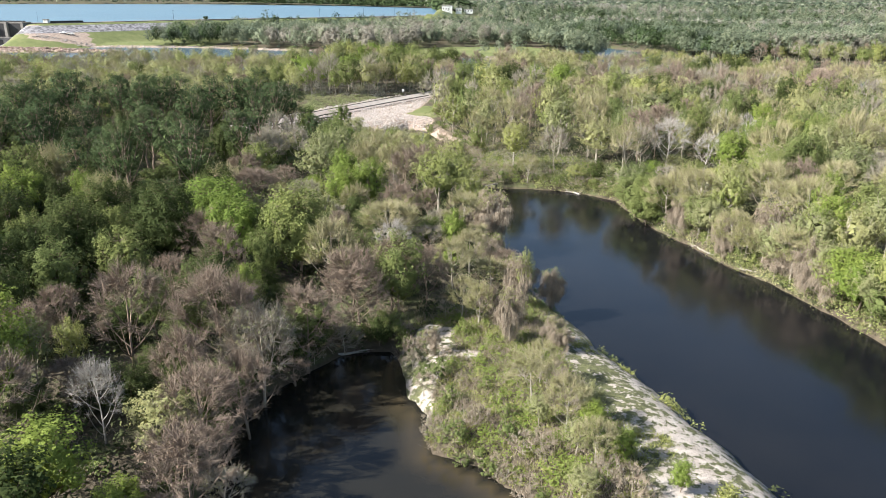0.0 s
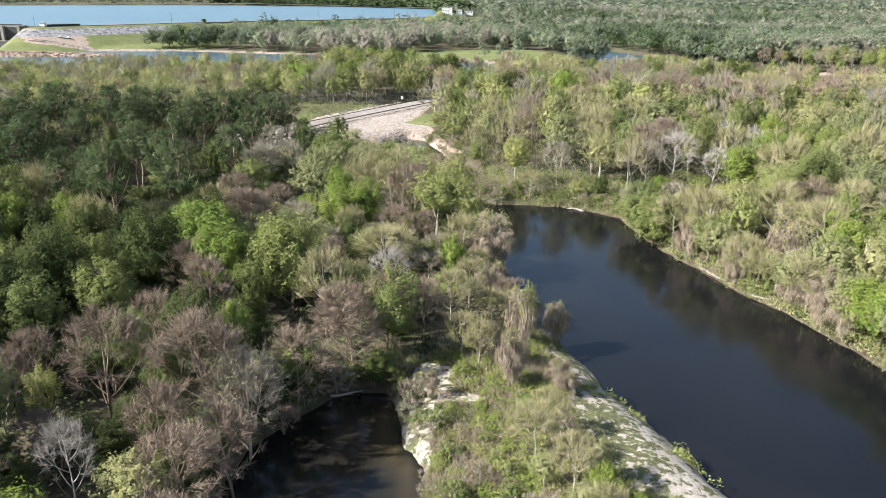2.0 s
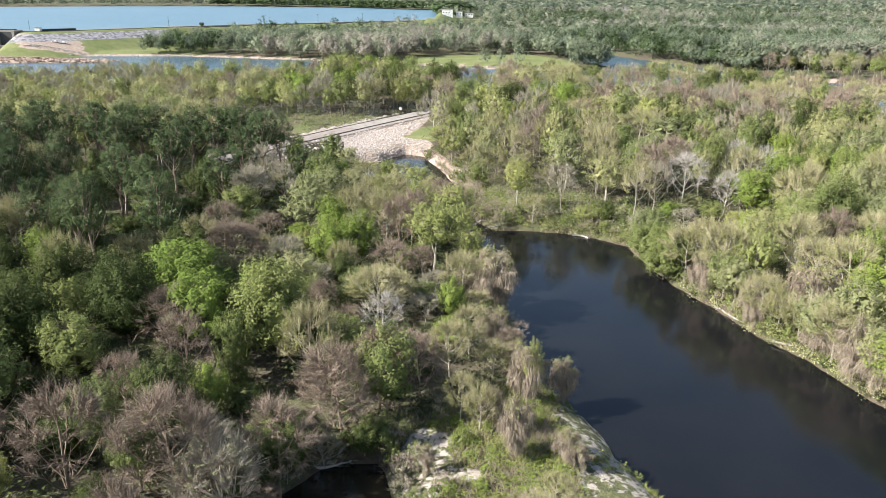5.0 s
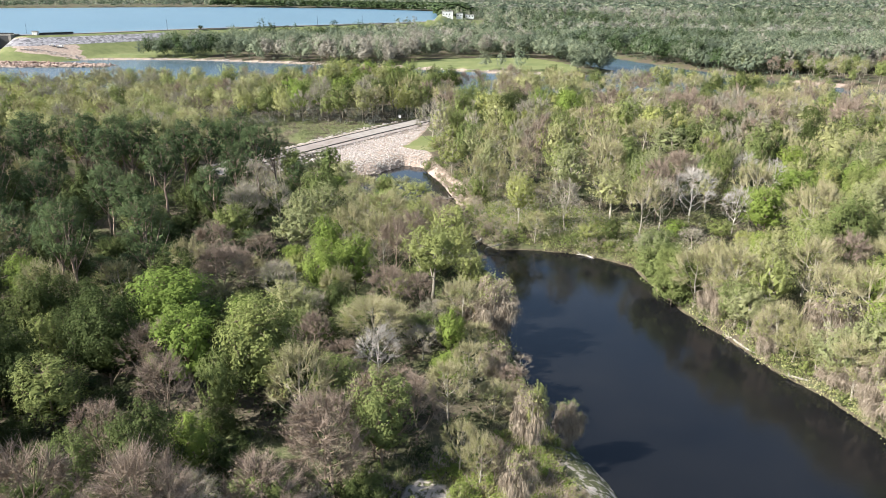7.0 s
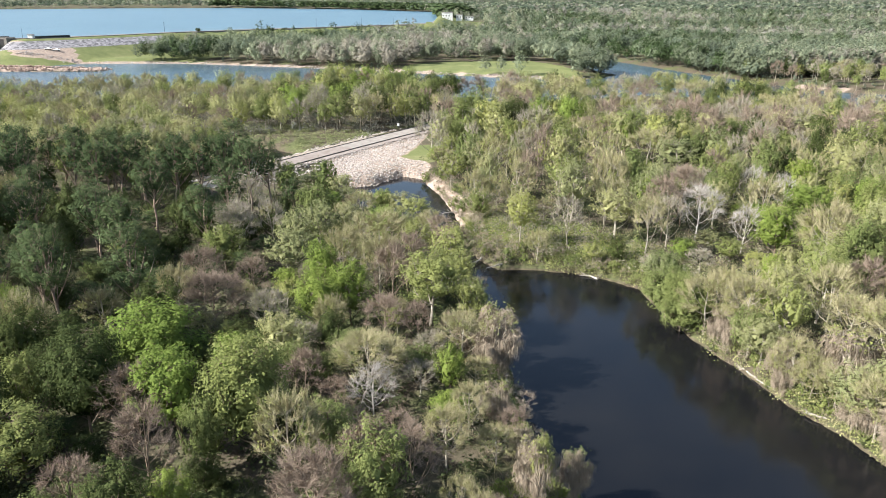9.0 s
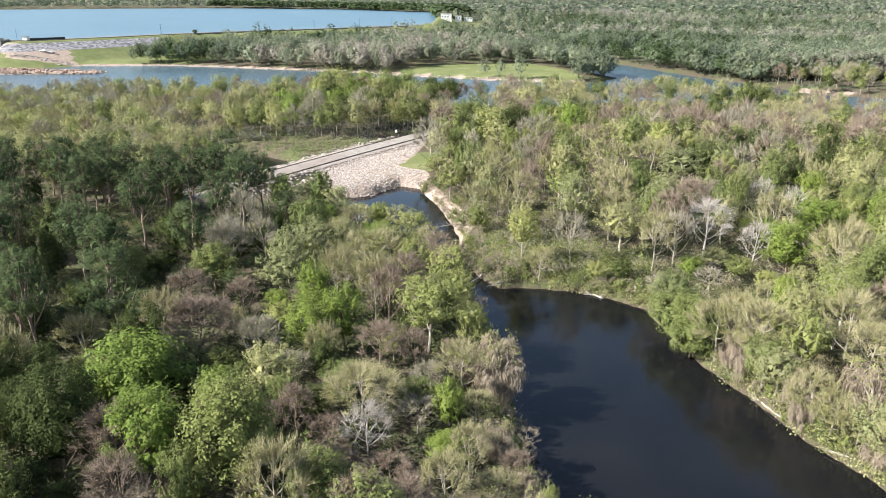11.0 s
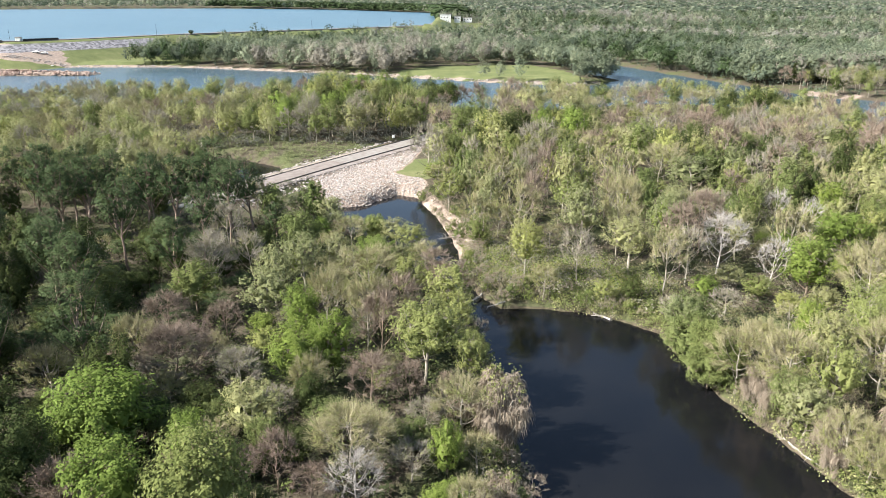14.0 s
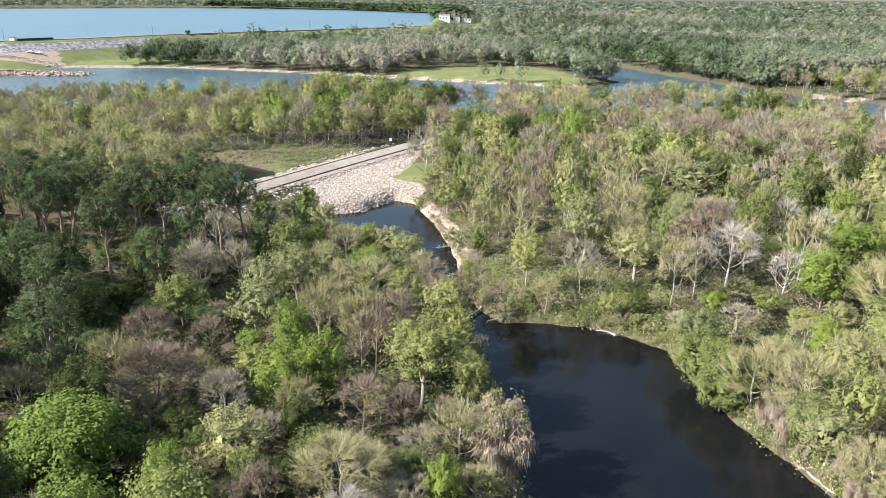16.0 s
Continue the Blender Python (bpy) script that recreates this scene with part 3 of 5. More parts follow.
def model(key, lod, name, label, category, group, pieces, height, radius):
    """A tree built once; copies of it are planted."""
    root = new(name)
    root.empty_display_size = 0.2
    tagged(root, label, category, group)
    for pname, vf, m in pieces:
        if vf is not None:
            part(pname, vf, m, root)
    MODELS.setdefault((key, lod), []).append([root, height, False, radius])


rng = np.random.RandomState(11)
# how closely a tree is built: branch tips, sprays a tip, size, inner leaves, sides of its limbs; 0 for large trees, then near to far
LEAF_LOD = [(190, 44, 0.19, 240, (8, 5, 3)), (95, 58, 0.2, 170, (6, 4, 3)), (80, 46, 0.25, 140, (6, 4, 3)), (60, 34, 0.33, 120, (5, 3, 3))]
TWIG_LOD = [(170, 38, 0.030, 0.12, (8, 5, 3)), (95, 38, 0.042, 0.17, (6, 4, 3)), (70, 24, 0.06, 0.23, (6, 4, 3)), (44, 16, 0.10, 0.34, (5, 3, 3))]
# kind: name, label, group, bark, models, height, radius, share of leaves, lowest limb, plume, inner leaves, rise, lobes
LEAFY = [
    ("fresh", "broadleaf_tree", "broadleaf tree in bright fresh green spring leaf", "fresh green trees", "brown", 4, 10, 4.0, 1.0, 0.12, (1.2, 0.75), 1.0, 0.5, 0.42),
    ("green", "broadleaf_tree", "rounded broadleaf tree with mid-green leaves", "green woodland trees", "brown", 4, 10, 4.1, 1.0, 0.12, (1.15, 0.78), 1.0, 0.4, 0.36),
    ("deep", "evergreen_oak", "dense evergreen tree with deep green leaves", "evergreen oaks", "brown", 3, 10, 4.3, 1.1, 0.10, (1.1, 0.85), 1.2, 0.3, 0.34),
    ("sage", "willow_tree", "feathery willow in pale sage green leaf", "sage green willows", "grey", 4, 10, 3.6, 0.85, 0.27, (1.6, 0.55), 0.6, 0.8, 0.34),
    ("lime", "budding_tree", "tree in thin yellow-green spring leaf", "yellow-green trees", "grey", 3, 11, 3.5, 0.8, 0.3, (1.5, 0.55), 0.5, 0.8, 0.36),
]
# kind: label, trunk bark, twig bark, bud material, buds, rise, length of the twigs, their spread, share of twigs
BARE = [
    ("brown", "leafless tree with a haze of reddish-brown twigs", "brown", "pinkish", "rust", 420, 0.6, 1.3, 0.5, 1.0),
    ("olive", "budding tree with olive-grey twigs", "grey", "olive", "lime", 1100, 0.9, 1.7, 0.36, 1.0),
    ("white", "dead leafless tree with bleached pale branches", "pale", "pale", None, 0, 0.6, 1.6, 0.5, 0.45),
    ("grey", "bare grey tree with first leaf buds", "grey", "grey", "sage", 620, 0.8, 1.6, 0.4, 0.9),
]


def leafy_shape(row, lod, i, r_):
    key, _, _, _, _, _, h0, rad, share, base, plume, inner, rise, lobe = row
    tips, per, size, inn, sides = LEAF_LOD[lod]
    return tree_broadleaf(r_, h0 + i, rad, tips, per * share, size * (0.92 if share < 0.9 else 1.0), base, int(inn * inner), plume, sides, rise, lobe)


def bare_shape(row, lod, i, r_):
    key, _, _, _, bud, nb, rise, length, turn, share = row
    tips, per, twig, bs, sides = TWIG_LOD[lod]
    return tree_bare(r_, 10 + i, 4.0, tips, max(int(per * share), 4), 0.26 if key in ("olive", "grey") else 0.14, twig * (1.2 if key == "white" else 1.0), int(nb * (2.0, 1.0, 0.6, 0.3)[lod]), bs, rise, length, sides, turn)


for row in LEAFY:
    for lod in range(4):
        for i in range(row[5] if lod else 2):
            w, l = leafy_shape(row, lod, i, rng)
            model(row[0], lod, row[1], row[2], "tree", row[3], [("trunk", w, BARK[row[4]]), ("crown", l, LEAF[row[0]])], row[6] + i, row[7] + 0.7)
for lod in (1, 2, 3):
    for i in range(4):
        w, l = tree_pine(rng, 18 + i, 3.6, (76, 76, 72, 60)[lod], (74, 74, 66, 46)[lod], (0.165, 0.165, 0.185, 0.25)[lod], ((6, 4, 3), (6, 4, 3), (6, 4, 3), (5, 3, 3))[lod])
        model("pine", lod, "pine_tree", "tall pine with bare trunk and dark needle tiers", "tree", "tall pines", [("trunk", w, BARK["pine"]), ("crown", l, LEAF["needle"])], 18 + i, 4.2)
for row in BARE:
    for lod in range(4):
        for i in range(3 if lod else 2):
            w, f, b = bare_shape(row, lod, i, rng)
            model(row[0], lod, "leafless_tree", row[1], "tree", row[0] + " leafless trees",
                  [("trunk", w, BARK[row[2]]), ("fine_branching", f, BARK[row[3]]), ("bud_cover", b, LEAF[row[4]] if row[4] else None)], 10 + i, 4.7)
for i in range(4):
    h = 8.5 + i
    w, f, l = tree_vine(rng, h)
    model("vine", 1, "vine_covered_tree", "small tree smothered in hanging dry tan vines", "tree", "vine-covered trees",
          [("trunk", w, BARK["grey"]), ("vine_coat", f, BARK["vine"]), ("foliage", l, LEAF["lime"])], h, 2.3)
for i in range(3):
    h = 3.2 + 0.5 * i
    w, l = tree_broadleaf(rng, h, 1.9, 30, 20, 0.22, 0.02, 24, (0.7, 0.5), (4, 3, 3))
    model("shrub", 1, "shrub", "low leafy green shrub", "shrub", "shrubs", [("woody_base", w, BARK["grey"]), ("foliage", l, LEAF["green"])], h, 2.2)
for i in range(3):
    h = 2.8 + 0.6 * i
    w, f, b = tree_bare(rng, h, 1.8, 30, 18, 0.02, 0.045, 160, 0.14, 0.8, 0.9, (4, 3, 3))
    model("thicket", 1, "thicket", "dry tan brushwood thicket", "shrub", "dry thickets", [("woody_base", w, BARK["grey"]), ("fine_branching", f, BARK["vine"]), ("bud_cover", b, LEAF["bud"])], h, 2.1)

PLANTED = []
plant_rng = random.Random(5)


def plant(key, x, y, h, r, lod=None):
    """Plant a tree of a kind at x, y with a height of h and a crown radius of r metres."""
    if lod is None:
        lod = 3 if y > 205 or abs(x) > 0.72 * y else 2 if y > 150 else 1
        lod = max(lod - 1, 0) if r > 5.4 else lod
    keys = [n for n in range(4) if (key, n) in MODELS]
    row = MODELS[key, min(keys, key=lambda n: abs(n - lod))]
    entry = row[plant_rng.randrange(len(row))]
    root, h0, used, r0 = entry
    m = pose(x, y, max(float(land(x, y)) - 0.15, -0.6), plant_rng.uniform(-3, 3), plant_rng.uniform(-3, 3), plant_rng.uniform(0, 360))
    if used:
        ob = copy_thing(root, m)
    else:
        ob, entry[2] = root, True
        ob.matrix_basis = m
    r = min(r, 0.62 * h)
    ob.scale = (r / r0, r / r0, h / h0)
    PLANTED.append((x, y, r))
    return ob


# ---- planting ----
# trees that stand out, each at its own place
plant("fresh", -37.3, 116.2, 12.0, 8.3)
plant("olive", -49.4, 128.7, 9.0, 4.4)
plant("brown", -34.9, 133.5, 10.0, 7.5)
plant("brown", -38.9, 142.3, 11.0, 4.2)
plant("deep", -56.9, 145.3, 7.0, 5.0)
plant("deep", -51.9, 150.6, 9.0, 5.2)
plant("green", -57.0, 158.0, 10.0, 5.6)
plant("green", -39.6, 157.0, 10.0, 5.0)
plant("sage", -20.4, 119.0, 9.0, 4.7)
plant("grey", -24.3, 127.5, 9.0, 3.5)
plant("fresh", -25.7, 110.7, 10.0, 3.3)
plant("fresh", -18.6, 131.7, 11.0, 4.9)
plant("fresh", -13.3, 133.6, 12.0, 3.9)
plant("fresh", -19.6, 143.9, 12.0, 3.8)
plant("sage", -26.9, 152.6, 10.0, 5.3)
plant("grey", -32.8, 169.5, 12.0, 3.8)
plant("sage", -23.0, 166.7, 12.0, 5.1)
plant("grey", -40.8, 169.6, 11.0, 5.5)
plant("brown", -32.0, 147.4, 7.0, 3.7)
plant("olive", -8.7, 112.0, 9.0, 6.1)
plant("brown", -7.9, 126.3, 9.0, 4.1)
plant("brown", -7.2, 138.2, 13.0, 3.7)
plant("brown", -5.1, 146.9, 12.0, 4.6)
plant("lime", -1.0, 133.3, 13.0, 6.2)
plant("lime", 5.0, 131.5, 10.0, 3.0)
plant("olive", 3.4, 120.3, 9.0, 4.0)
plant("fresh", 2.1, 111.9, 8.0, 2.4)
plant("olive", -16.8, 148.8, 12.0, 3.8)
plant("olive", -10.9, 160.3, 12.0, 6.7)
plant("brown", 0.5, 161.1, 9.0, 3.9)
plant("lime", 3.5, 147.9, 9.0, 3.7)
plant("fresh", -11.6, 177.2, 8.0, 6.0)
plant("olive", -17.3, 189.6, 8.0, 4.4)
plant("olive", -15.5, 127.3, 8.0, 3.1)
plant("green", -12.1, 118.7, 7.0, 3.3)
plant("green", -18.5, 114.6, 7.0, 2.8)
plant("brown", -16.2, 110.1, 8.0, 3.0)
plant("deep", -15.0, 124.4, 7.0, 2.7)
plant("sage", -17.3, 169.8, 11.0, 3.3)
plant("brown", -2.5, 126.0, 8.0, 2.7)
plant("lime", -18.8, 202.6, 5.0, 3.1)
plant("vine", 8.2, 118.6, 10.0, 3.6)
plant("green", 38.6, 143.0, 9.5, 5.4)
plant("green", 41.5, 138.5, 7.0, 3.6)
plant("green", 41.0, 150.0, 8.5, 4.2)
plant("sage", 37.2, 176.9, 12.0, 6.1)
plant("white", 54.4, 176.6, 13.0, 5.8)
plant("grey", 46.3, 170.3, 12.0, 4.1)
plant("white", 60.5, 167.4, 11.0, 4.0)
plant("white", 74.8, 199.7, 12.0, 3.9)
plant("white", 78.4, 190.8, 12.0, 3.2)
plant("olive", 46.2, 127.9, 12.0, 4.5)
plant("sage", 53.0, 131.8, 12.0, 4.4)
plant("olive", 44.3, 133.9, 11.0, 3.5)
plant("olive", 20.5, 218.4, 12.0, 3.3)
plant("fresh", 65.8, 164.5, 12.0, 5.8)
plant("fresh", 79.4, 179.1, 12.0, 7.2)
plant("fresh", 56.4, 143.7, 9.0, 3.1)
plant("deep", 23.7, 295.4, 14.0, 8.7)
plant("green", 13.5, 278.6, 13.0, 6.2)
plant("brown", 48.5, 269.1, 13.0, 7.9)
plant("olive", 61.4, 243.2, 13.0, 8.1)
plant("sage", 67.3, 233.7, 12.0, 7.4)
plant("green", 92.6, 265.1, 13.0, 8.1)
plant("sage", 120.2, 270.5, 13.0, 8.1)
plant("lime", 30.7, 211.8, 12.0, 5.2)
plant("olive", 19.8, 167.3, 6.8, 3.4)
plant("fresh", -31.2, 49.2, 9.0, 4.8)
plant("sage", -24.3, 55.9, 8.0, 3.8)
plant("grey", -18.2, 52.9, 4.4, 2.7)
plant("white", -31.0, 58.9, 9.0, 2.7)
plant("brown", -33.6, 71.9, 13.8, 4.8)
plant("brown", -23.6, 72.1, 13.8, 5.8)
plant("brown", -9.9, 84.0, 10.8, 5.4)
plant("brown", -20.9, 67.4, 4.2, 2.6)
plant("grey", -11.8, 81.7, 4.4, 2.7)
plant("green", -15.8, 78.8, 8.4, 4.0)
plant("brown", -24.0, 62.7, 11.2, 3.4)
plant("deep", -40.5, 103.2, 14.5, 5.6)
plant("green", -33.8, 79.8, 10.0, 3.2)
plant("green", -24.4, 95.6, 10.0, 3.2)
plant("fresh", -24.0, 85.5, 8.0, 2.9)
plant("sage", -41.1, 66.7, 10.0, 2.6)
plant("green", -42.5, 93.3, 11.0, 4.5)
plant("green", -48.1, 86.0, 11.0, 4.7)
plant("olive", 4.1, 102.3, 7.8, 2.8)
plant("olive", 2.6, 86.8, 6.5, 2.3)
plant("vine", 8.3, 80.4, 7.8, 2.0)
plant("vine", 10.6, 91.5, 8.3, 2.5)
plant("lime", 11.2, 91.0, 8.6, 1.4)
plant("vine", 7.3, 106.2, 6.5, 2.4)
plant("white", -7.5, 107.5, 7.6, 3.6)
plant("brown", -6.5, 89.5, 11.0, 4.2)
plant("brown", -2.0, 92.0, 9.0, 3.8)
plant("olive", 1.5, 96.0, 8.5, 3.2)
plant("vine", 13.2, 79.5, 4.6, 1.6)
plant("vine", 15.0, 93.0, 6.6, 2.0)
plant("vine", 8.4, 122.5, 10.0, 3.3)
plant("green", -11.1, 95.8, 10.0, 3.9)
plant("green", -6.5, 84.0, 4.2, 2.6)
plant("vine", 53.9, 113.9, 10.0, 4.1)
plant("vine", 52.8, 105.3, 6.4, 3.2)
plant("vine", 54.3, 96.8, 7.6, 3.6)
plant("olive", 49.0, 112.9, 7.0, 3.4)
plant("green", 45.7, 124.9, 8.6, 3.7)
plant("lime", 49.5, 123.2, 12.0, 3.7)
plant("fresh", 56.3, 93.8, 9.0, 5.6)
plant("sage", 55.4, 105.1, 11.0, 4.2)
plant("olive", 4.6, 84.5, 6.5, 2.3)
plant("brown", 6.0, 84.5, 6.0, 1.8)
plant("brown", -19.3, 73.7, 6.4, 3.5)
plant("brown", -16.4, 74.1, 4.2, 2.6)
plant("green", -27.6, 73.8, 9.0, 2.9)
plant("lime", -38.7, 69.9, 8.0, 2.0)
plant("brown", -41.8, 74.4, 10.0, 3.1)
plant("pine", -85.2, 195.6, 19.0, 5.3)
plant("pine", -77.8, 190.5, 19.0, 5.1)
plant("pine", -73.9, 193.8, 20.0, 5.7)
plant("pine", -69.5, 197.7, 20.0, 5.8)
plant("pine", -61.1, 194.0, 20.0, 6.2)
plant("pine", -54.5, 191.4, 20.0, 5.4)
plant("pine", -49.4, 194.2, 20.0, 5.4)
plant("pine", -43.1, 191.0, 19.0, 4.7)
plant("pine", -39.9, 197.4, 19.0, 5.1)
plant("pine", -54.0, 148.6, 17.0, 5.0)
plant("pine", -43.4, 162.4, 16.0, 4.6)
plant("pine", -58.9, 177.1, 19.0, 5.0)
plant("pine", -44.0, 177.1, 18.0, 4.3)
plant("pine", -62.8, 156.2, 18.0, 4.9)
plant("grey", -41.4, 183.8, 13.0, 4.5)
plant("grey", -39.3, 166.4, 11.0, 4.5)
plant("green", -28.9, 209.7, 11.0, 3.9)
plant("green", -27.1, 187.0, 11.0, 5.0)
plant("brown", 3.0, 156.0, 11.0, 4.2)
plant("lime", 2.0, 151.5, 12.0, 4.6)
plant("brown", 0.0, 168.0, 9.0, 4.0)
plant("olive", -2.0, 176.0, 8.0, 3.6)
plant("green", 39.6, 137.0, 7.5, 4.4)
# bushes between the crossing's lawn and the wood
plant("olive", 0.5, 243.0, 8.0, 4.5)
plant("green", -0.5, 250.0, 7.0, 4.0)
plant("lime", 3.5, 257.0, 9.0, 4.2)
plant("grey", 1.5, 268.0, 8.0, 4.0)
plant("olive", -1.0, 279.0, 6.5, 3.5)
plant("green", 3.5, 290.0, 9.0, 4.5)
plant("grey", 2.5, 303.0, 7.5, 4.0)
plant("green", 8.0, 318.0, 10.0, 5.0)
# cypresses along the cove
plant("brown", -20.5, 50.0, 10.8, 4.7)
plant("brown", -21.0, 57.0, 12.2, 4.9)
plant("brown", -19.0, 63.5, 10.8, 4.4)
plant("grey", -19.0, 69.5, 12.2, 4.7)
plant("brown", -15.5, 77.0, 12.2, 4.7)
plant("brown", -11.0, 85.0, 12.2, 4.9)
plant("green", -5.5, 88.0, 12.2, 4.5)
# brush and small growth on the spit
plant("olive", 8.9, 65.0, 7.0, 2.6)
plant("olive", 10.5, 70.0, 5.6, 2.0)
plant("sage", 14.7, 62.6, 4.6, 1.5)
plant("olive", 11.8, 60.0, 6.4, 2.5)
plant("olive", 13.6, 55.5, 5.2, 2.2)
plant("sage", 12.2, 57.0, 4.2, 1.9)
plant("fresh", 16.2, 56.0, 3.6, 1.5)
plant("thicket", 3.7, 62.8, 2.6, 1.8)
plant("thicket", 1.0, 67.6, 2.4, 1.3)
plant("thicket", 9.0, 71.3, 3, 2)
plant("thicket", 12.0, 68.9, 3.4, 1.8)
plant("shrub", 6.5, 63.3, 2, 1.7)
plant("thicket", 12.8, 64.4, 2.8, 1.6)
plant("fresh", 13.7, 58.5, 5, 1.6)
plant("thicket", 14.0, 52.7, 3.2, 2.2)
plant("shrub", 11.0, 53.5, 2.4, 1.8)
plant("fresh", 19.9, 51.6, 3.4, 1.3)
plant("thicket", 9.1, 57.6, 2.8, 1.8)
plant("shrub", 4.5, 57.6, 2, 1.8)
plant("thicket", 7.2, 53.4, 2.5, 1.8)
plant("thicket", 15.8, 51.2, 3, 2)
plant("vine", -0.9, 78.0, 4, 0.9)
plant("shrub", 2.6, 82.6, 2.2, 1.3)
plant("thicket", 7.1, 87.8, 3, 1.6)
plant("thicket", 0.5, 87.7, 3, 1.6)
plant("shrub", 4.6, 68.8, 1.8, 1.2)
plant("vine", 14.4, 78.1, 3.5, 1.2)
plant("sage", 9.3, 61.3, 4, 1.6)
plant("shrub", 2.0, 59.3, 1.6, 1.5)
plant("sage", 11.6, 51.2, 4, 1.8)

# kinds and their shares, zone by zone; the first zone that holds a place counts
ZONES = [
    ([(3, 92), (14, 92), (14, 132), (3, 132)], "vine 2 olive 2 brown 1"),
    ([(-110, 128), (-50, 132), (-31, 150), (-31, 190), (-42, 215), (-110, 225)], "pine 7 deep 4 green 1 olive 1"),
    ([(-110, 95), (-38, 95), (-34, 132), (-110, 132)], "deep 9 green 2 pine 3 fresh 1 olive 1 grey 1"),
    ([(-110, 40), (-18, 40), (-16, 105), (-110, 105)], "green 3 fresh 1 brown 3 deep 10 grey 1"),
    ([(-40, 95), (4, 95), (4, 130), (-40, 130)], "olive 3 brown 4 deep 5 green 2 grey 2 fresh 1"),
    ([(-40, 130), (6, 130), (-2, 215), (-40, 215)], "olive 4 sage 3 lime 4 brown 2 green 2 fresh 2 grey 1"),
    ([(-10, 165), (60, 165), (60, 330), (-10, 330)], "olive 5 lime 3 brown 2 green 2 sage 6 grey 2 fresh 1"),
    ([(38, 60), (140, 60), (140, 200), (38, 200)], "olive 4 sage 4 green 3 fresh 4 grey 2 lime 2 brown 1"),
]
ELSE = "olive 4 sage 4 lime 1 green 4 grey 2 brown 1 deep 2"


def shares(text):
    q = text.split()
    return [k for k, n in zip(q[::2], q[1::2]) for _ in range(int(n))]


def zone_kind(x, y, r):
    for poly, text in ZONES:
        if inside(np.float64(x), np.float64(y), poly):
            return r.choice(shares(text))
    return r.choice(shares(ELSE))


SPIT = [(-5, 86), (14, 99), (20, 88), (30, 52), (34, 20), (14, 20), (-5, 70)]
GLADE = [(8, 168), (36, 164), (40, 172), (30, 184), (6, 196)]
VIEW_GAP = [(-30, 226), (-2, 226), (-1, 235), (-3, 262), (0, 300), (4, 325), (-8, 325), (-32, 300)]
fill = random.Random(21)
tries = np.array([(fill.uniform(-165, 175), fill.uniform(42, 258)) for _ in range(11000)])
tx, ty = tries[:, 0], tries[:, 1]
near_water = np.minimum(*wet(tx, ty))
may = ((np.abs(tx) < 0.63 * ty + 6) & (near_water > np.where((tx > 2) & (tx < 16) & (ty < 132), 3.6, 1.6)) & ~inside(tx, ty, SPIT) & (seg_dist(tx, ty, ROAD_LINE) > 9) & (signed(tx, ty, RIPRAP) > 2)
       & (np.hypot(tx + 6, ty - 268) > 9) & ~inside(tx, ty, [(-14, 240), (-1, 232), (-2, 262), (-14, 262)]) & ~inside(tx, ty, VIEW_GAP) & ~inside(tx, ty, [(-62, 214), (-36, 210), (-29, 222), (-28, 240), (-38, 264), (-62, 264)]))
in_glade = inside(tx, ty, GLADE)
taken = np.array([(x, y, r) for x, y, r in PLANTED])
stars = taken.copy()
for (x, y), dry, glade in zip(tries[may], near_water[may], in_glade[may]):
    if glade and fill.random() < 0.85:
        continue
    k = zone_kind(x, y, fill)
    h = fill.uniform(16, 21) if k == "pine" else fill.uniform(11, 17) if x > 20 else fill.uniform(9.5, 15)
    r = h * fill.uniform(0.21, 0.27) if k == "pine" else h * fill.uniform(0.32, 0.43)
    if x > 5 and y > 160:
        r = r * 0.85
    if dry < 4:
        h, r = h * 0.75, r * 0.8
    if 2 < x < 16 and y < 132:
        h, r = h * 0.62, r * 0.7
    if k == "vine":
        r = h * 0.3
    behind = stars[(stars[:, 1] > y) & (stars[:, 1] < y + (24 if x > 20 else 15))]
    if len(behind) and np.any(np.abs(behind[:, 0] - x * behind[:, 1] / y) < behind[:, 2] * 0.9):
        h, r = min(h, 7.0) * 0.75, r * 0.7       # keep low before a tree that stands out
    if -34 < x < 2 and 178 < y < 218:
        h, r = h * 0.55, r * 0.7
    if np.min(np.hypot(taken[:, 0] - x, taken[:, 1] - y) - 0.45 * taken[:, 2]) < (0.74 if x > 20 else 0.62) * r + (0.9 if y > 135 else 0.3):
        continue
    plant(k, x, y, h, r)
    taken = np.vstack([taken, (x, y, r)])
# unseen tall trees, added beyond the wood's western edge to shade it
west = random.Random(3)
for i in range(62):
    y = west.uniform(84, 190)
    x = -(0.63 * y + 8 + west.uniform(0, 26))
    plant(west.choice(["pine", "deep", "deep"]), x, y, west.uniform(16, 23), 5.2, 3)
# trees that lean over the water along the far bank and round the cove
lean = random.Random(12)
row_y = np.arange(80, 150, 3.0)
for y in row_y:
    xs = np.arange(30, 75, 0.4)
    dry = xs[np.minimum(*wet(xs, np.full_like(xs, y))) > -0.2 + 0.8 * lean.random()]
    if len(dry):
        k = "green" if 134 < y < 148 else lean.choice(["sage", "olive", "green", "olive", "vine", "fresh", "sage"])
        h = lean.uniform(6.5, 10.5)
        plant(k, float(dry[0]) + 0.6, float(y), h, h * (0.3 if k == "vine" else 0.46))
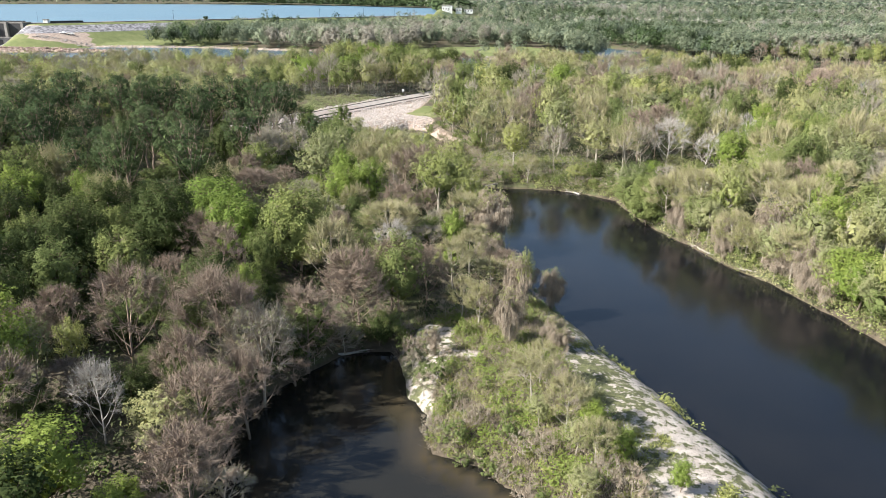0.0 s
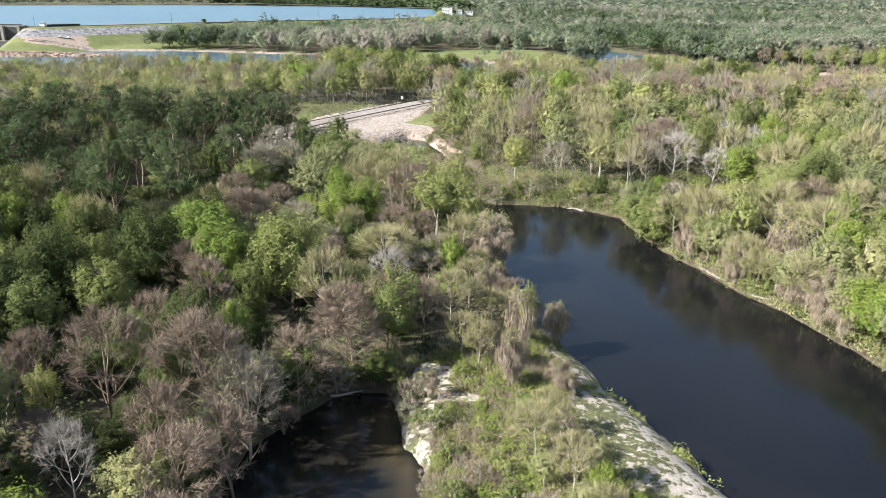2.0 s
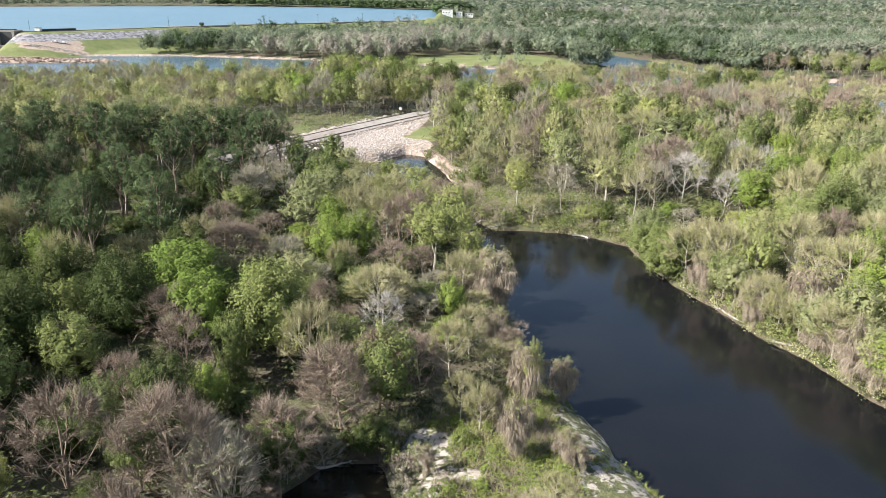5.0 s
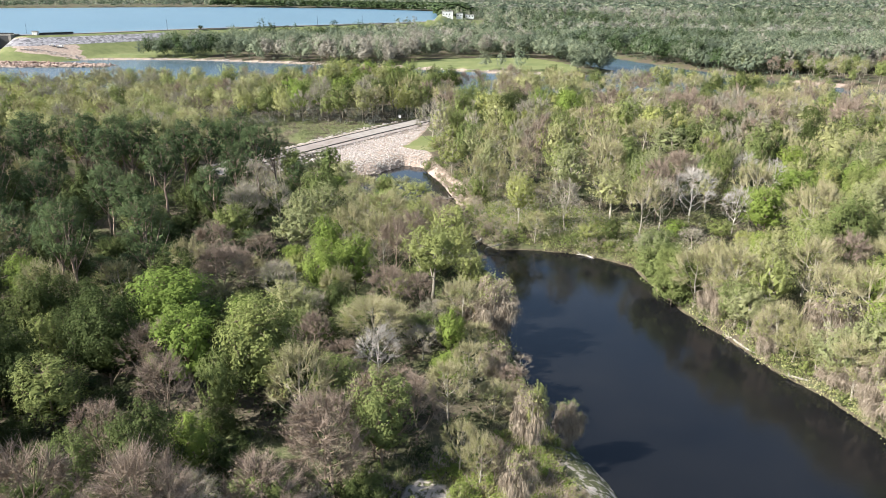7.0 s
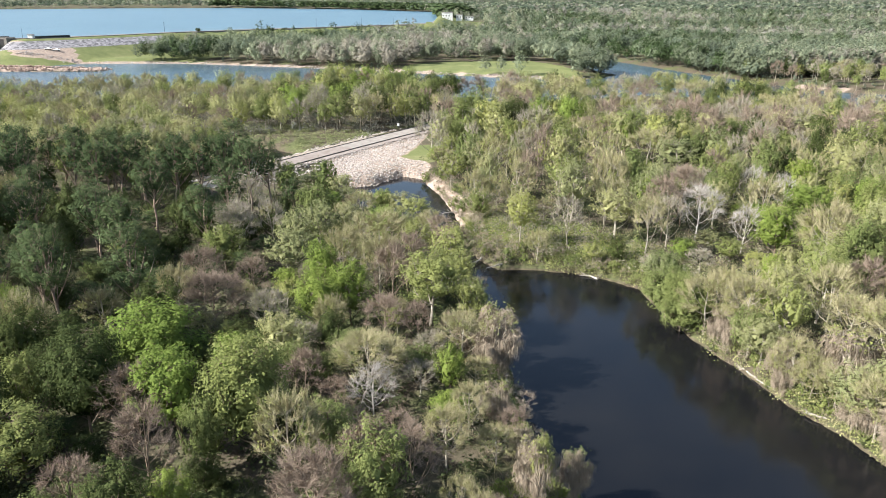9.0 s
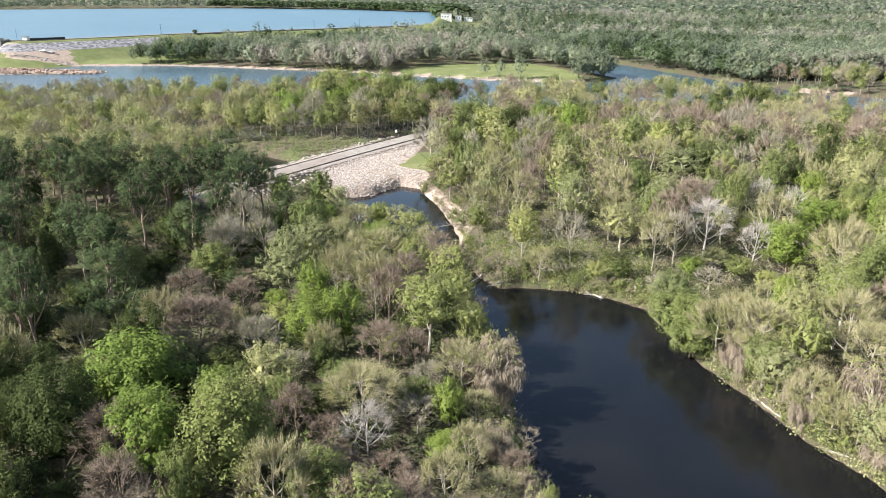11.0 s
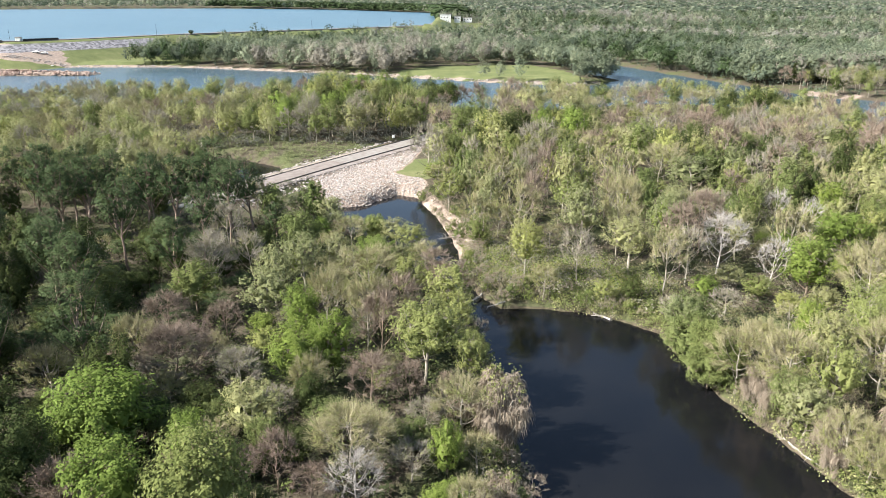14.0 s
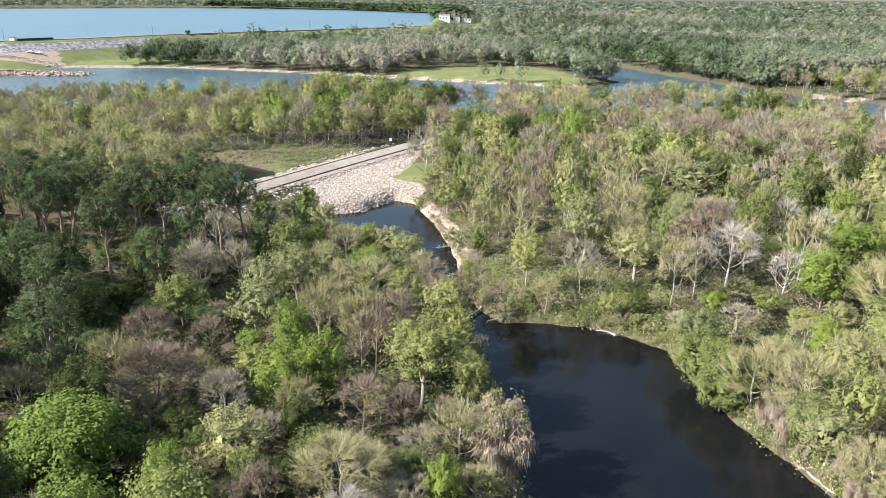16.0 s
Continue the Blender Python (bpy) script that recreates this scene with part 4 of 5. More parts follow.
for y in np.arange(48, 84, 3.2):
    xs = np.arange(-6, -40, -0.4)
    dry = xs[np.minimum(*wet(xs, np.full_like(xs, y))) > 0.5]
    if len(dry):
        h = lean.uniform(3.5, 6.5)
        plant(lean.choice(["deep", "green", "deep", "brown"]), float(dry[0]) - 0.5, float(y), h, h * 0.55)
# low growth along the banks, at the wood's edge
edge = random.Random(8)
cand = np.array([(edge.uniform(-40, 75), edge.uniform(45, 242)) for _ in range(10000)])
cw = np.minimum(*wet(cand[:, 0], cand[:, 1]))
ok = (cw > -0.1) & (cw < 4.0) & (signed(cand[:, 0], cand[:, 1], RIPRAP) > 1.5) & (np.abs(cand[:, 0]) < 0.62 * cand[:, 1] + 4) & ~inside(cand[:, 0], cand[:, 1], CRUST_AREA) & ~((cand[:, 1] < 96) & (cand[:, 0] > 12) & (cand[:, 0] < 42))
low = []
for x, y in cand[ok]:
    if any(math.hypot(x - a, y - b) < 1.75 for a, b in low) or len(low) > 400:
        continue
    low.append((x, y))
    k = edge.choice(["shrub", "thicket", "thicket", "shrub", "shrub", "thicket", "vine"]) if x > 20 and y < 125 else edge.choice(["shrub", "thicket"])
    h = edge.uniform(4, 7.5) if k == "vine" else edge.uniform(1.6, 3.4)
    plant(k, x, y, h, h * (0.28 if k == "vine" else 0.55))


# models that found no place
for row in MODELS.values():
    for root, h0, used, r0 in row:
        if not used:
            for o in (*root.children_recursive, root):
                bpy.data.objects.remove(o)


# ---- woods too far off to count: whole stands, one mesh for each kind of foliage ----
def template(pieces, h, r):
    """A tree's meshes, brought to a height and a radius of 1, to be set many times into one mesh."""
    return [None if vf is None else (vf[0] / [r, r, h], vf[1]) for vf in pieces]


def stand(name, label, places, heights, templates, materials, seed, slim=(0.30, 0.42), cast=0.3):
    """Many trees of one kind: turned and scaled copies of a few shapes, one mesh for each material."""
    r = np.random.RandomState(seed)
    m = len(places)
    if not m:
        return
    base = np.stack([places[:, 0], places[:, 1], land(places[:, 0], places[:, 1]) - 0.2], 1)
    scale = np.stack([heights * r.uniform(*slim, m)] * 2 + [heights], 1)
    turn, which, tones = r.uniform(0, 6.283, m), r.randint(0, len(templates), m), r.uniform(-cast, cast, m)
    for p, (piece, material) in enumerate(materials):
        vs, fs, ts, n = [], [], [], 0
        for t, shape in enumerate(templates):
            sel = np.flatnonzero(which == t)
            if shape[p] is None or not len(sel):
                continue
            V, F = shape[p]
            c, s_ = np.cos(turn[sel])[:, None], np.sin(turn[sel])[:, None]
            W = np.stack([V[None, :, 0] * c - V[None, :, 1] * s_, V[None, :, 0] * s_ + V[None, :, 1] * c, np.broadcast_to(V[None, :, 2], (len(sel), len(V)))], 2)
            vs.append((W * scale[sel][:, None] + base[sel][:, None]).reshape(-1, 3))
            fs.append((F[None] + (np.arange(len(sel)) * len(V))[:, None, None]).reshape(-1, 3) + n)
            ts.append(np.repeat(tones[sel], len(V)))
            n += len(sel) * len(V)
        if vs:
            me = mesh_of(name + piece, np.concatenate(vs), np.concatenate(fs), material)
            me.attributes.new("tone", "FLOAT", "POINT").data.foreach_set("value", np.concatenate(ts).astype(np.float32))
            tagged(new(name + piece, me), label, "woodland", kind="stuff")


def scatter(seed, count, y0, y1, gap, keep, power=1.0):
    r = np.random.RandomState(seed)
    y = y0 + (y1 - y0) * r.uniform(0, 1, count) ** power
    x = r.uniform(-0.645, 0.645, count) * (y + 10)
    d1, d2 = wet(x, y)
    ok = (d1 > gap) & (d2 > gap) & keep(x, y) & (seg_dist(x, y, ROAD_LINE) > 9) & (signed(x, y, RIPRAP) > 3)
    return np.stack([x, y], 1)[ok], r


OPEN_WET = [(-76, 272), (-78, 300), (-60, 310), (-30, 310), (-26, 296), (-50, 262)]
open_land = lambda x, y: ~(inside(x, y, FIELD) | ((seg_dist(x, y, DAM) < 70) & (x < -252)) | (seg_dist(x, y, DAM) < 26) | inside(x, y, LAKE_SHORE) | ((x < -243) & (y > 610) & (y < 800))
                            | inside(x, y, OPEN_WET) | (signed(x, y, ISLAND) < 6) | ((np.abs(x - 18) < 45) & (y > 1050) & (y < 1190)))
SIGHT = [(-30, 226), (-2, 226), (-3.5, 262), (3.6, 336), (12, 352), (24, 380), (16, 372), (-4, 338), (-26, 300), (-46, 276)]
pts, r = scatter(31, 6500, 252, 505, 1.5, lambda x, y: open_land(x, y) & ~inside(x, y, SIGHT))
kept, grid = [], {}
for i, (x, y) in enumerate(pts):                  # crowns touch, but do not run into one another
    gap = (6.0 if x > 5 else 4.4) + 2.6 * ((i * 7) % 5) / 4
    cell = (int(x // 8), int(y // 8))
    if all(math.hypot(x - a, y - b) > gap for u in (-1, 0, 1) for v in (-1, 0, 1) for a, b in grid.get((cell[0] + u, cell[1] + v), [])):
        grid.setdefault(cell, []).append((x, y))
        kept.append((x, y))
pts = np.array(kept)
tone = 0.5 + 0.55 * wave(pts[:, 0], pts[:, 1], 0.03, 9) + r.uniform(-0.45, 0.45, len(pts))
hts = np.where(pts[:, 0] > -60, r.uniform(11.5, 18, len(pts)), r.uniform(9, 14.5, len(pts)))
hts = np.where((pts[:, 0] > 60) & (pts[:, 1] > 0.55 * pts[:, 0] + 250), hts * 0.8, hts)      # lower towards the channel
west_mix = r.choice([0.43, 0.05, 0.18, 0.55, 0.7, 0.3], len(pts), p=[0.42, 0.16, 0.14, 0.12, 0.1, 0.06])
tone = np.where(pts[:, 0] < -75, west_mix, tone)         # paler wood to the west
cuts = [(-9, 0.13, "olive"), (0.13, 0.24, "grey"), (0.24, 0.36, "brown"), (0.36, 0.52, "sage"), (0.52, 0.59, "lime"), (0.59, 0.80, "green"), (0.80, 0.94, "deep"), (0.94, 9, "fresh")]
shape_rng = np.random.RandomState(61)
for lo, hi, key in cuts:
    sel = (tone >= lo) & (tone < hi)
    rows = [q for q in LEAFY + BARE if q[0] == key]
    if key in [q[0] for q in BARE]:
        shapes = [template(tree_bare(shape_rng, 11, 4.0, 60, 14, 0.2, 0.085, 240, 0.3, 0.9, 1.8, (4, 3, 3), 0.4, True), 11, 4.6) for _ in range(4)]
        stand(key + "_budding_woods", "budding grey-brown woodland beyond the crossing", pts[sel], hts[sel], shapes,
              [("_trunks", BARK["grey"]), ("", BARK[rows[0][3]]), ("_buds", LEAF[rows[0][4]])], 40 + len(key), (0.33, 0.45))
    else:
        full = rows[0][8]
        shapes = [template(tree_broadleaf(shape_rng, 11, 4.0, 64, 30 * full, 0.30, 0.2, int(120 * rows[0][11]), rows[0][10], (4, 3, 3), rows[0][12], rows[0][13], True), 11, 4.6) for _ in range(4)]
        stand(key + "_leafy_woods", "spring-green woodland beyond the crossing", pts[sel], hts[sel], shapes, [("_trunks", BARK["grey"]), ("", LEAF[key])], 50 + len(key), (0.33, 0.45))

pts, r = scatter(32, 11500, 495, 1500, 1.0, open_land, 1.7)
tone = 0.5 + 0.75 * wave(pts[:, 0], pts[:, 1], 0.014, 19) + r.uniform(-0.32, 0.32, len(pts))
hts = r.uniform(11, 19, len(pts))
near_shapes = [template(tree_broadleaf(shape_rng, 11, 4.2, 32, 11, 0.62, 0.1, 60, (1.2, 0.8), (3, 3, 3), far=True), 11, 4.8) for _ in range(4)]
far_shapes = [template(tree_broadleaf(shape_rng, 11, 4.2, 20, 7, 0.95, 0.06, 34, (1.2, 0.8), (3, 3, 3), far=True), 11, 4.8) for _ in range(4)]
horizon_shapes = [template(tree_broadleaf(shape_rng, 11, 4.2, 9, 3, 1.9, 0.05, 14, (1.2, 0.8), (3, 3, 3), far=True), 11, 4.8) for _ in range(4)]
# all but the needle stands wear the haze-tinted canopy colours
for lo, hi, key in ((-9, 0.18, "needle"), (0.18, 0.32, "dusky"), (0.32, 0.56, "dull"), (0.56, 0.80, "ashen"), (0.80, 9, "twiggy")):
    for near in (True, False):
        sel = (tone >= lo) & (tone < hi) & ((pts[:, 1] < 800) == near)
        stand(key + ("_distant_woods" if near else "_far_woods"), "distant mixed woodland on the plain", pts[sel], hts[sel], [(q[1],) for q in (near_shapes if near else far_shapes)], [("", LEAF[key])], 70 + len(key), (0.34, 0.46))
pts, r = scatter(33, 11000, 1500, 4500, 2, open_land, 1.3)
hts = r.uniform(15, 22, len(pts))
tone = r.uniform(0, 1, len(pts))
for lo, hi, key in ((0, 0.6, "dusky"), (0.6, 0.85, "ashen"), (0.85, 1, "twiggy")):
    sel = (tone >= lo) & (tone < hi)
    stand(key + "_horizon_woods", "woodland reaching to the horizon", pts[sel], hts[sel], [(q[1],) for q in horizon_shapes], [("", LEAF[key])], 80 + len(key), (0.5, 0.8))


r = np.random.RandomState(34)                       # the wooded rim of the lake
rim = np.stack([r.uniform(-2600, 40, 40000), r.uniform(1250, 2760, 40000)], 1)
rim_d = seg_dist(rim[:, 0], rim[:, 1], LAKE_SHORE[8:13])
rim = rim[(rim_d < 60) & (rim_d > 3) & ~inside(rim[:, 0], rim[:, 1], LAKE_SHORE)][:1500]
stand("lake_rim_woods", "dark wooded far shore of the lake", rim, r.uniform(16, 24, len(rim)), [(q[1],) for q in horizon_shapes], [("", LEAF["needle"])], 91, (0.6, 0.9))


# ---- ground cover: too much to count ----
def cover(name, label, count, area, seed, material, kind, keep, fine=False):
    """Low tufts and brush scattered over an area: clumps of leaves, blades or twigs."""
    r = np.random.RandomState(seed)
    x, y = r.uniform(area[0], area[2], count), r.uniform(area[1], area[3], count)
    ok = keep(x, y) & (np.minimum(*wet(x, y)) > 0.0) & (np.abs(x) < 0.63 * y + 5) & (seg_dist(x, y, ROAD_LINE) > 4) & (signed(x, y, RIPRAP) > 1)
    x, y = x[ok], y[ok]
    base = np.stack([x, y, land(x, y)], 1)
    if kind == "brush":
        n, rad = (22, r.uniform(0.6, 1.6, len(x))) if not fine else (34, r.uniform(0.4, 1.0, len(x)))
        P = base[:, None] + in_ball(r, len(x) * n, 0.5).reshape(-1, n, 3) * np.stack([rad, rad, rad * 0.7], 1)[:, None] + [0, 0, 0.45]
        vf = leaves(P.reshape(-1, 3), 0.42 if not fine else 0.2, r, np.array([[0, 0, 0.8]]))
    elif kind == "twigs":
        n = 22
        A = np.repeat(base, n, 0) + r.normal(size=(len(x) * n, 3)) * [0.35, 0.35, 0]
        vf = blade(A, A + r.normal(size=A.shape) * [0.6, 0.6, 0.3] + [0, 0, 0.9], 0.045, r)
    else:
        n = 18
        A = np.repeat(base, n, 0) + r.normal(size=(len(x) * n, 3)) * [0.22, 0.22, 0]
        vf = blade(A, A + r.normal(size=A.shape) * [0.25, 0.25, 0.08] + [0, 0, 0.42], 0.07, r)
    tagged(new(name, mesh_of(name, vf[0], vf[1], material)), label, "undergrowth", kind="stuff")


def understory(name, label, count, area, seed, material, keep, n, size, tall, gap=1.2):
    """Saplings and bushes under the trees: uneven mounds of leaf sprays."""
    r = np.random.RandomState(seed)
    x, y = r.uniform(area[0], area[2], count), r.uniform(area[1], area[3], count)
    ok = keep(x, y) & (np.minimum(*wet(x, y)) > gap) & (np.abs(x) < 0.63 * y + 5) & (seg_dist(x, y, ROAD_LINE) > 9) & (signed(x, y, RIPRAP) > 2)
    x, y = x[ok], y[ok]
    rad = r.uniform(0.9, 2.1, len(x))
    up = tall * r.uniform(0.35, 1.0, len(x))
    u = in_ball(r, len(x) * n, 0.55).reshape(-1, n, 3)
    u[..., 2] = np.abs(u[..., 2])
    P = np.stack([x, y, land(x, y) + 0.1], 1)[:, None] + u * np.stack([rad, rad, up], 1)[:, None] * (1 + 0.25 * r.normal(size=(len(x), n, 1)))
    vf = leaves(P.reshape(-1, 3), size, r, u.reshape(-1, 3) + [0, 0, 0.3])
    me = mesh_of(name, vf[0], vf[1], material)
    me.attributes.new("tone", "FLOAT", "POINT").data.foreach_set("value", np.repeat(r.uniform(-0.35, 0.3, len(x)), n * 3).astype(np.float32))
    tagged(new(name, me), label, "undergrowth", kind="stuff")


off_spit = lambda x, y: ~inside(x, y, SPIT)
on_spit = lambda x, y: inside(x, y, SPIT) & ~(inside(x, y, CRUST_AREA) & (wave(x, y, 0.4, 4) < 0.25)) & ~(signed(x, y, SLABS) < -0.2)
clear_ground = lambda x, y: off_spit(x, y) & ~inside(x, y, VIEW_GAP) & ~inside(x, y, [(-62, 214), (-36, 210), (-29, 222), (-28, 240), (-38, 264), (-62, 264)])
# the floor leaves carry the dark of the gaps in their own colour
understory("dark_understory", "green saplings under the trees, shade put into their colour", 1500, (-125, 42, 4, 215), 41, LEAF["floor"], clear_ground, 46, 0.38, 4.0, 0.3)
understory("green_understory", "mid-green saplings and bushes under the trees", 1000, (-110, 42, 6, 215), 42, LEAF["green"], clear_ground, 46, 0.34, 3.6)
understory("tan_understory", "tan budding brushwood under the far bank trees", 520, (4, 60, 110, 195), 43, LEAF["bud"], clear_ground, 46, 0.32, 3.4)
understory("sage_understory", "pale green bushes under the far bank trees", 600, (4, 60, 150, 258), 44, LEAF["sage"], clear_ground, 46, 0.32, 3.2)
understory("leafy_understory", "green bushes under the far bank trees, toned dark for shade", 1100, (4, 60, 150, 258), 45, LEAF["floor"], lambda x, y: clear_ground(x, y) & ~inside(x, y, GLADE), 46, 0.32, 3.2)
for name_, tint, seed_ in (("glade_bushes", "lime", 61), ("glade_brush", "bud", 62), ("glade_greens", "fresh", 63)):
    understory(name_, "sunlit low bushes and brambles in the clearing", 420, (4, 162, 44, 200), seed_, LEAF[tint], lambda x, y: signed(x, y, GLADE) < 3, 40, 0.24, 2.2, 0.8)
understory("marsh_edge_thicket", "grey-green thicket at the foot of the woods", 900, (-110, 262, 60, 350), 46, LEAF["twiggy"], lambda x, y: ~inside(x, y, SIGHT) & ~inside(x, y, OPEN_WET), 30, 0.5, 4.5)
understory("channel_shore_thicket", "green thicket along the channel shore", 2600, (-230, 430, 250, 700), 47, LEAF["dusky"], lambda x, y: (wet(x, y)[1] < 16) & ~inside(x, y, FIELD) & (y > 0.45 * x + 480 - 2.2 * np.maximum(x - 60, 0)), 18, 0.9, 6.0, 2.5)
for name_, tint, seed_ in (("bank_bushes", "green", 51), ("bank_briars", "lime", 52), ("bank_willows", "sage", 53)):
    understory(name_, "low bushes hanging over the water's edge", 3800, (14, 78, 70, 178), seed_, LEAF[tint], lambda x, y: off_spit(x, y) & (wet(x, y)[0] < 4.5) & (x > 22), 40, 0.22, 2.0, 0.1)
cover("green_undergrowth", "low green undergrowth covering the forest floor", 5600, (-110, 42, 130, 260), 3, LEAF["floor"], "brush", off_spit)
cover("dry_undergrowth", "dry tan brush and brambles on the forest floor", 2000, (-20, 42, 130, 260), 4, BARK["olive"], "twigs", lambda x, y: off_spit(x, y) & (x > 0))
cover("bank_brush", "low tan and green brush along the far bank", 2600, (0, 60, 75, 205), 25, BARK["olive"], "twigs", lambda x, y: off_spit(x, y) & (np.minimum(*wet(x, y)) < 16) & (x > 6))
cover("bank_herbs", "low green herbs along the far bank", 3200, (0, 60, 75, 205), 26, LEAF["sage"], "grass", lambda x, y: off_spit(x, y) & (np.minimum(*wet(x, y)) < 18) & (x > 6))
cover("marsh_growth", "low green marsh growth beside the backwater", 2400, (-120, 252, -15, 330), 15, LEAF["sage"], "brush", lambda x, y: inside(x, y, OPEN_WET) | (x < -50))
cover("dead_brush", "dead grey twigs and brushwood near the banks", 3600, (-60, 42, 90, 240), 5, BARK["vine"], "twigs", lambda x, y: off_spit(x, y) & (np.minimum(*wet(x, y)) < 14))
cover("spit_weeds", "fresh green weeds on the sandy spit", 3000, (-8, 36, 26, 100), 6, LEAF["fresh"], "brush", lambda x, y: on_spit(x, y) & ~inside(x, y, CRUST_AREA) & (wave(x, y, 0.3, 14) > -0.15), True)
cover("spit_herbs", "yellow-green herbs on the sandy spit", 1500, (-8, 36, 36, 100), 16, LEAF["lime"], "brush", lambda x, y: on_spit(x, y) & (wave(x, y, 0.3, 24) > 0.0), True)
cover("spit_grass", "tufts of green and dry grass on the spit", 7000, (-8, 36, 36, 100), 7, LEAF["lime"], "grass", on_spit)
cover("spit_brush", "dry tan brush on the spit", 2600, (-8, 36, 22, 100), 9, BARK["vine"], "twigs", lambda x, y: on_spit(x, y) & ~inside(x, y, CRUST_AREA))


# ---- stones of the crossing ----
def stone_shape(seed, flat=0.75):
    bm = bmesh.new()
    bmesh.ops.create_icosphere(bm, subdivisions=1, radius=0.5)
    r = random.Random(seed)
    axis = [Vector((r.gauss(0, 1), r.gauss(0, 1), r.gauss(0, 1))).normalized() for _ in range(5)]
    for v in bm.verts:
        q = v.co.copy()
        for a in axis:
            d = q.dot(a)
            if d > 0.33:
                q -= a * (d - 0.33)
        v.co = Vector((q.x * r.uniform(1.0, 1.35), q.y, q.z * flat)) * r.uniform(0.92, 1.08)
    V = np.array([v.co[:] for v in bm.verts])
    F = np.array([[v.index for v in f.verts] for f in bm.faces])
    bm.free()
    return V, F


SHAPES = [stone_shape(i) for i in range(6)]
STONE_MESHES = [mesh_of("stone", V, F, ROCK) for V, F in SHAPES]


def strew(count, seed, keep, lo, hi, sx):
    r = np.random.RandomState(seed)
    x, y = r.uniform(sx[0], sx[2], count), r.uniform(sx[1], sx[3], count)
    ok = keep(x, y)
    x, y = x[ok], y[ok]
    return np.stack([x, y, land(x, y)], 1), lo + (hi - lo) * r.uniform(0, 1, len(x)) ** 1.6, r


def joined_stones(name, label, places, sizes, material, r):
    parts = []
    for p, s in zip(places, sizes):
        V, F = SHAPES[r.randint(6)]
        a = r.uniform(0, 6.283)
        c, sn = math.cos(a), math.sin(a)
        W = V @ np.array([[c, sn, 0], [-sn, c, 0], [0, 0, 1]]) * s
        parts.append((W + p + [0, 0, 0.1 * s], F))
    v, f = join(parts)
    return tagged(new(name, mesh_of(name, v, f, material)), label, "rocks", kind="stuff")


riprap = tagged(new("riprap_slope"), "slope of pale limestone boulders below the crossing", "rocks", kind="structure")
places, sizes, r = strew(13000, 12, lambda x, y: (signed(x, y, RIPRAP) < 0.3) & (seg_dist(x, y, ROAD_LINE) > 6.6), 0.32, 0.75, (-42, 228, 0, 316))
order = np.argsort(places[:, 1])
for n, i in enumerate(order[:300]):
    ob = new("stone", STONE_MESHES[n % 6])
    ob.parent = riprap
    ob.matrix_basis = Matrix.LocRotScale(places[i] + [0, 0, 0.1], Euler((r.uniform(-0.5, 0.5), r.uniform(-0.5, 0.5), r.uniform(0, 6.28))), Vector((sizes[i],) * 3))
rest = order[300:]
joined_stones("riprap_boulders", "bed of pale limestone boulders", places[rest], sizes[rest], ROCK, r).parent = None
shore_d = lambda x, y: seg_dist(x, y, CHANNEL_N[2:10])
places, sizes, r = strew(60000, 13, lambda x, y: (shore_d(x, y) < 3.0) & (np.abs(wet(x, y)[1]) < 4), 0.6, 1.5, (-330, 490, 118, 640))
joined_stones("channel_stones", "line of pale stones along the channel shore", places[:1300], sizes[:1300], ROCK, r)
places, sizes, r = strew(2600, 14, lambda x, y: signed(x, y, ISLAND) < 0, 1.0, 2.4, (-350, 555, -238, 592))
joined_stones("island_stones", "reddish stones heaped on the channel bar", places[:700], sizes[:700], REDROCK, r)
places, sizes, r = strew(4000, 15, lambda x, y: (seg_dist(x, y, ROAD_LINE) > 5.8) & (seg_dist(x, y, ROAD_LINE) < 12) & (signed(x, y, RIPRAP) > 1) & (x < -10), 0.5, 1.2, (-70, 225, -8, 312))
joined_stones("upstream_stones", "scattered pale stones on the upstream side of the crossing", places[:420], sizes[:420], ROCK, r)


# ---- the road over the crossing ----
def ribbon(line, left, right, z, thick):
    """A strip along a line, from one offset to another, with sides."""
    pts = np.array(line, float)
    t = np.linspace(0, len(pts) - 1, (len(pts) - 1) * 6 + 1)
    x, y = np.interp(t, range(len(pts)), pts[:, 0]), np.interp(t, range(len(pts)), pts[:, 1])
    k = np.ones(5) / 5
    x[2:-2], y[2:-2] = np.convolve(x, k, "valid"), np.convolve(y, k, "valid")
    dx, dy = np.gradient(x), np.gradient(y)
    n = np.hypot(dx, dy)
    nxv, nyv = dy / n, -dx / n
    rows_ = [np.stack([x + nxv * o, y + nyv * o, np.full_like(x, zz)], 1) for o, zz in ((left, z - thick), (left, z), (right, z), (right, z - thick))]
    m = len(x)
    V = np.concatenate(rows_)
    F = [(a * m + i, a * m + i + 1, ((a + 1) % 4) * m + i + 1, ((a + 1) % 4) * m + i) for a in range(4) for i in range(m - 1)]
    return V, np.array(F)


road = tagged(new("road", mesh_of("road", *ribbon(ROAD_LINE, -3.65, 3.65, 3.62, 0.6), ROAD)), "worn concrete service road crossing the weir", "road", kind="structure")
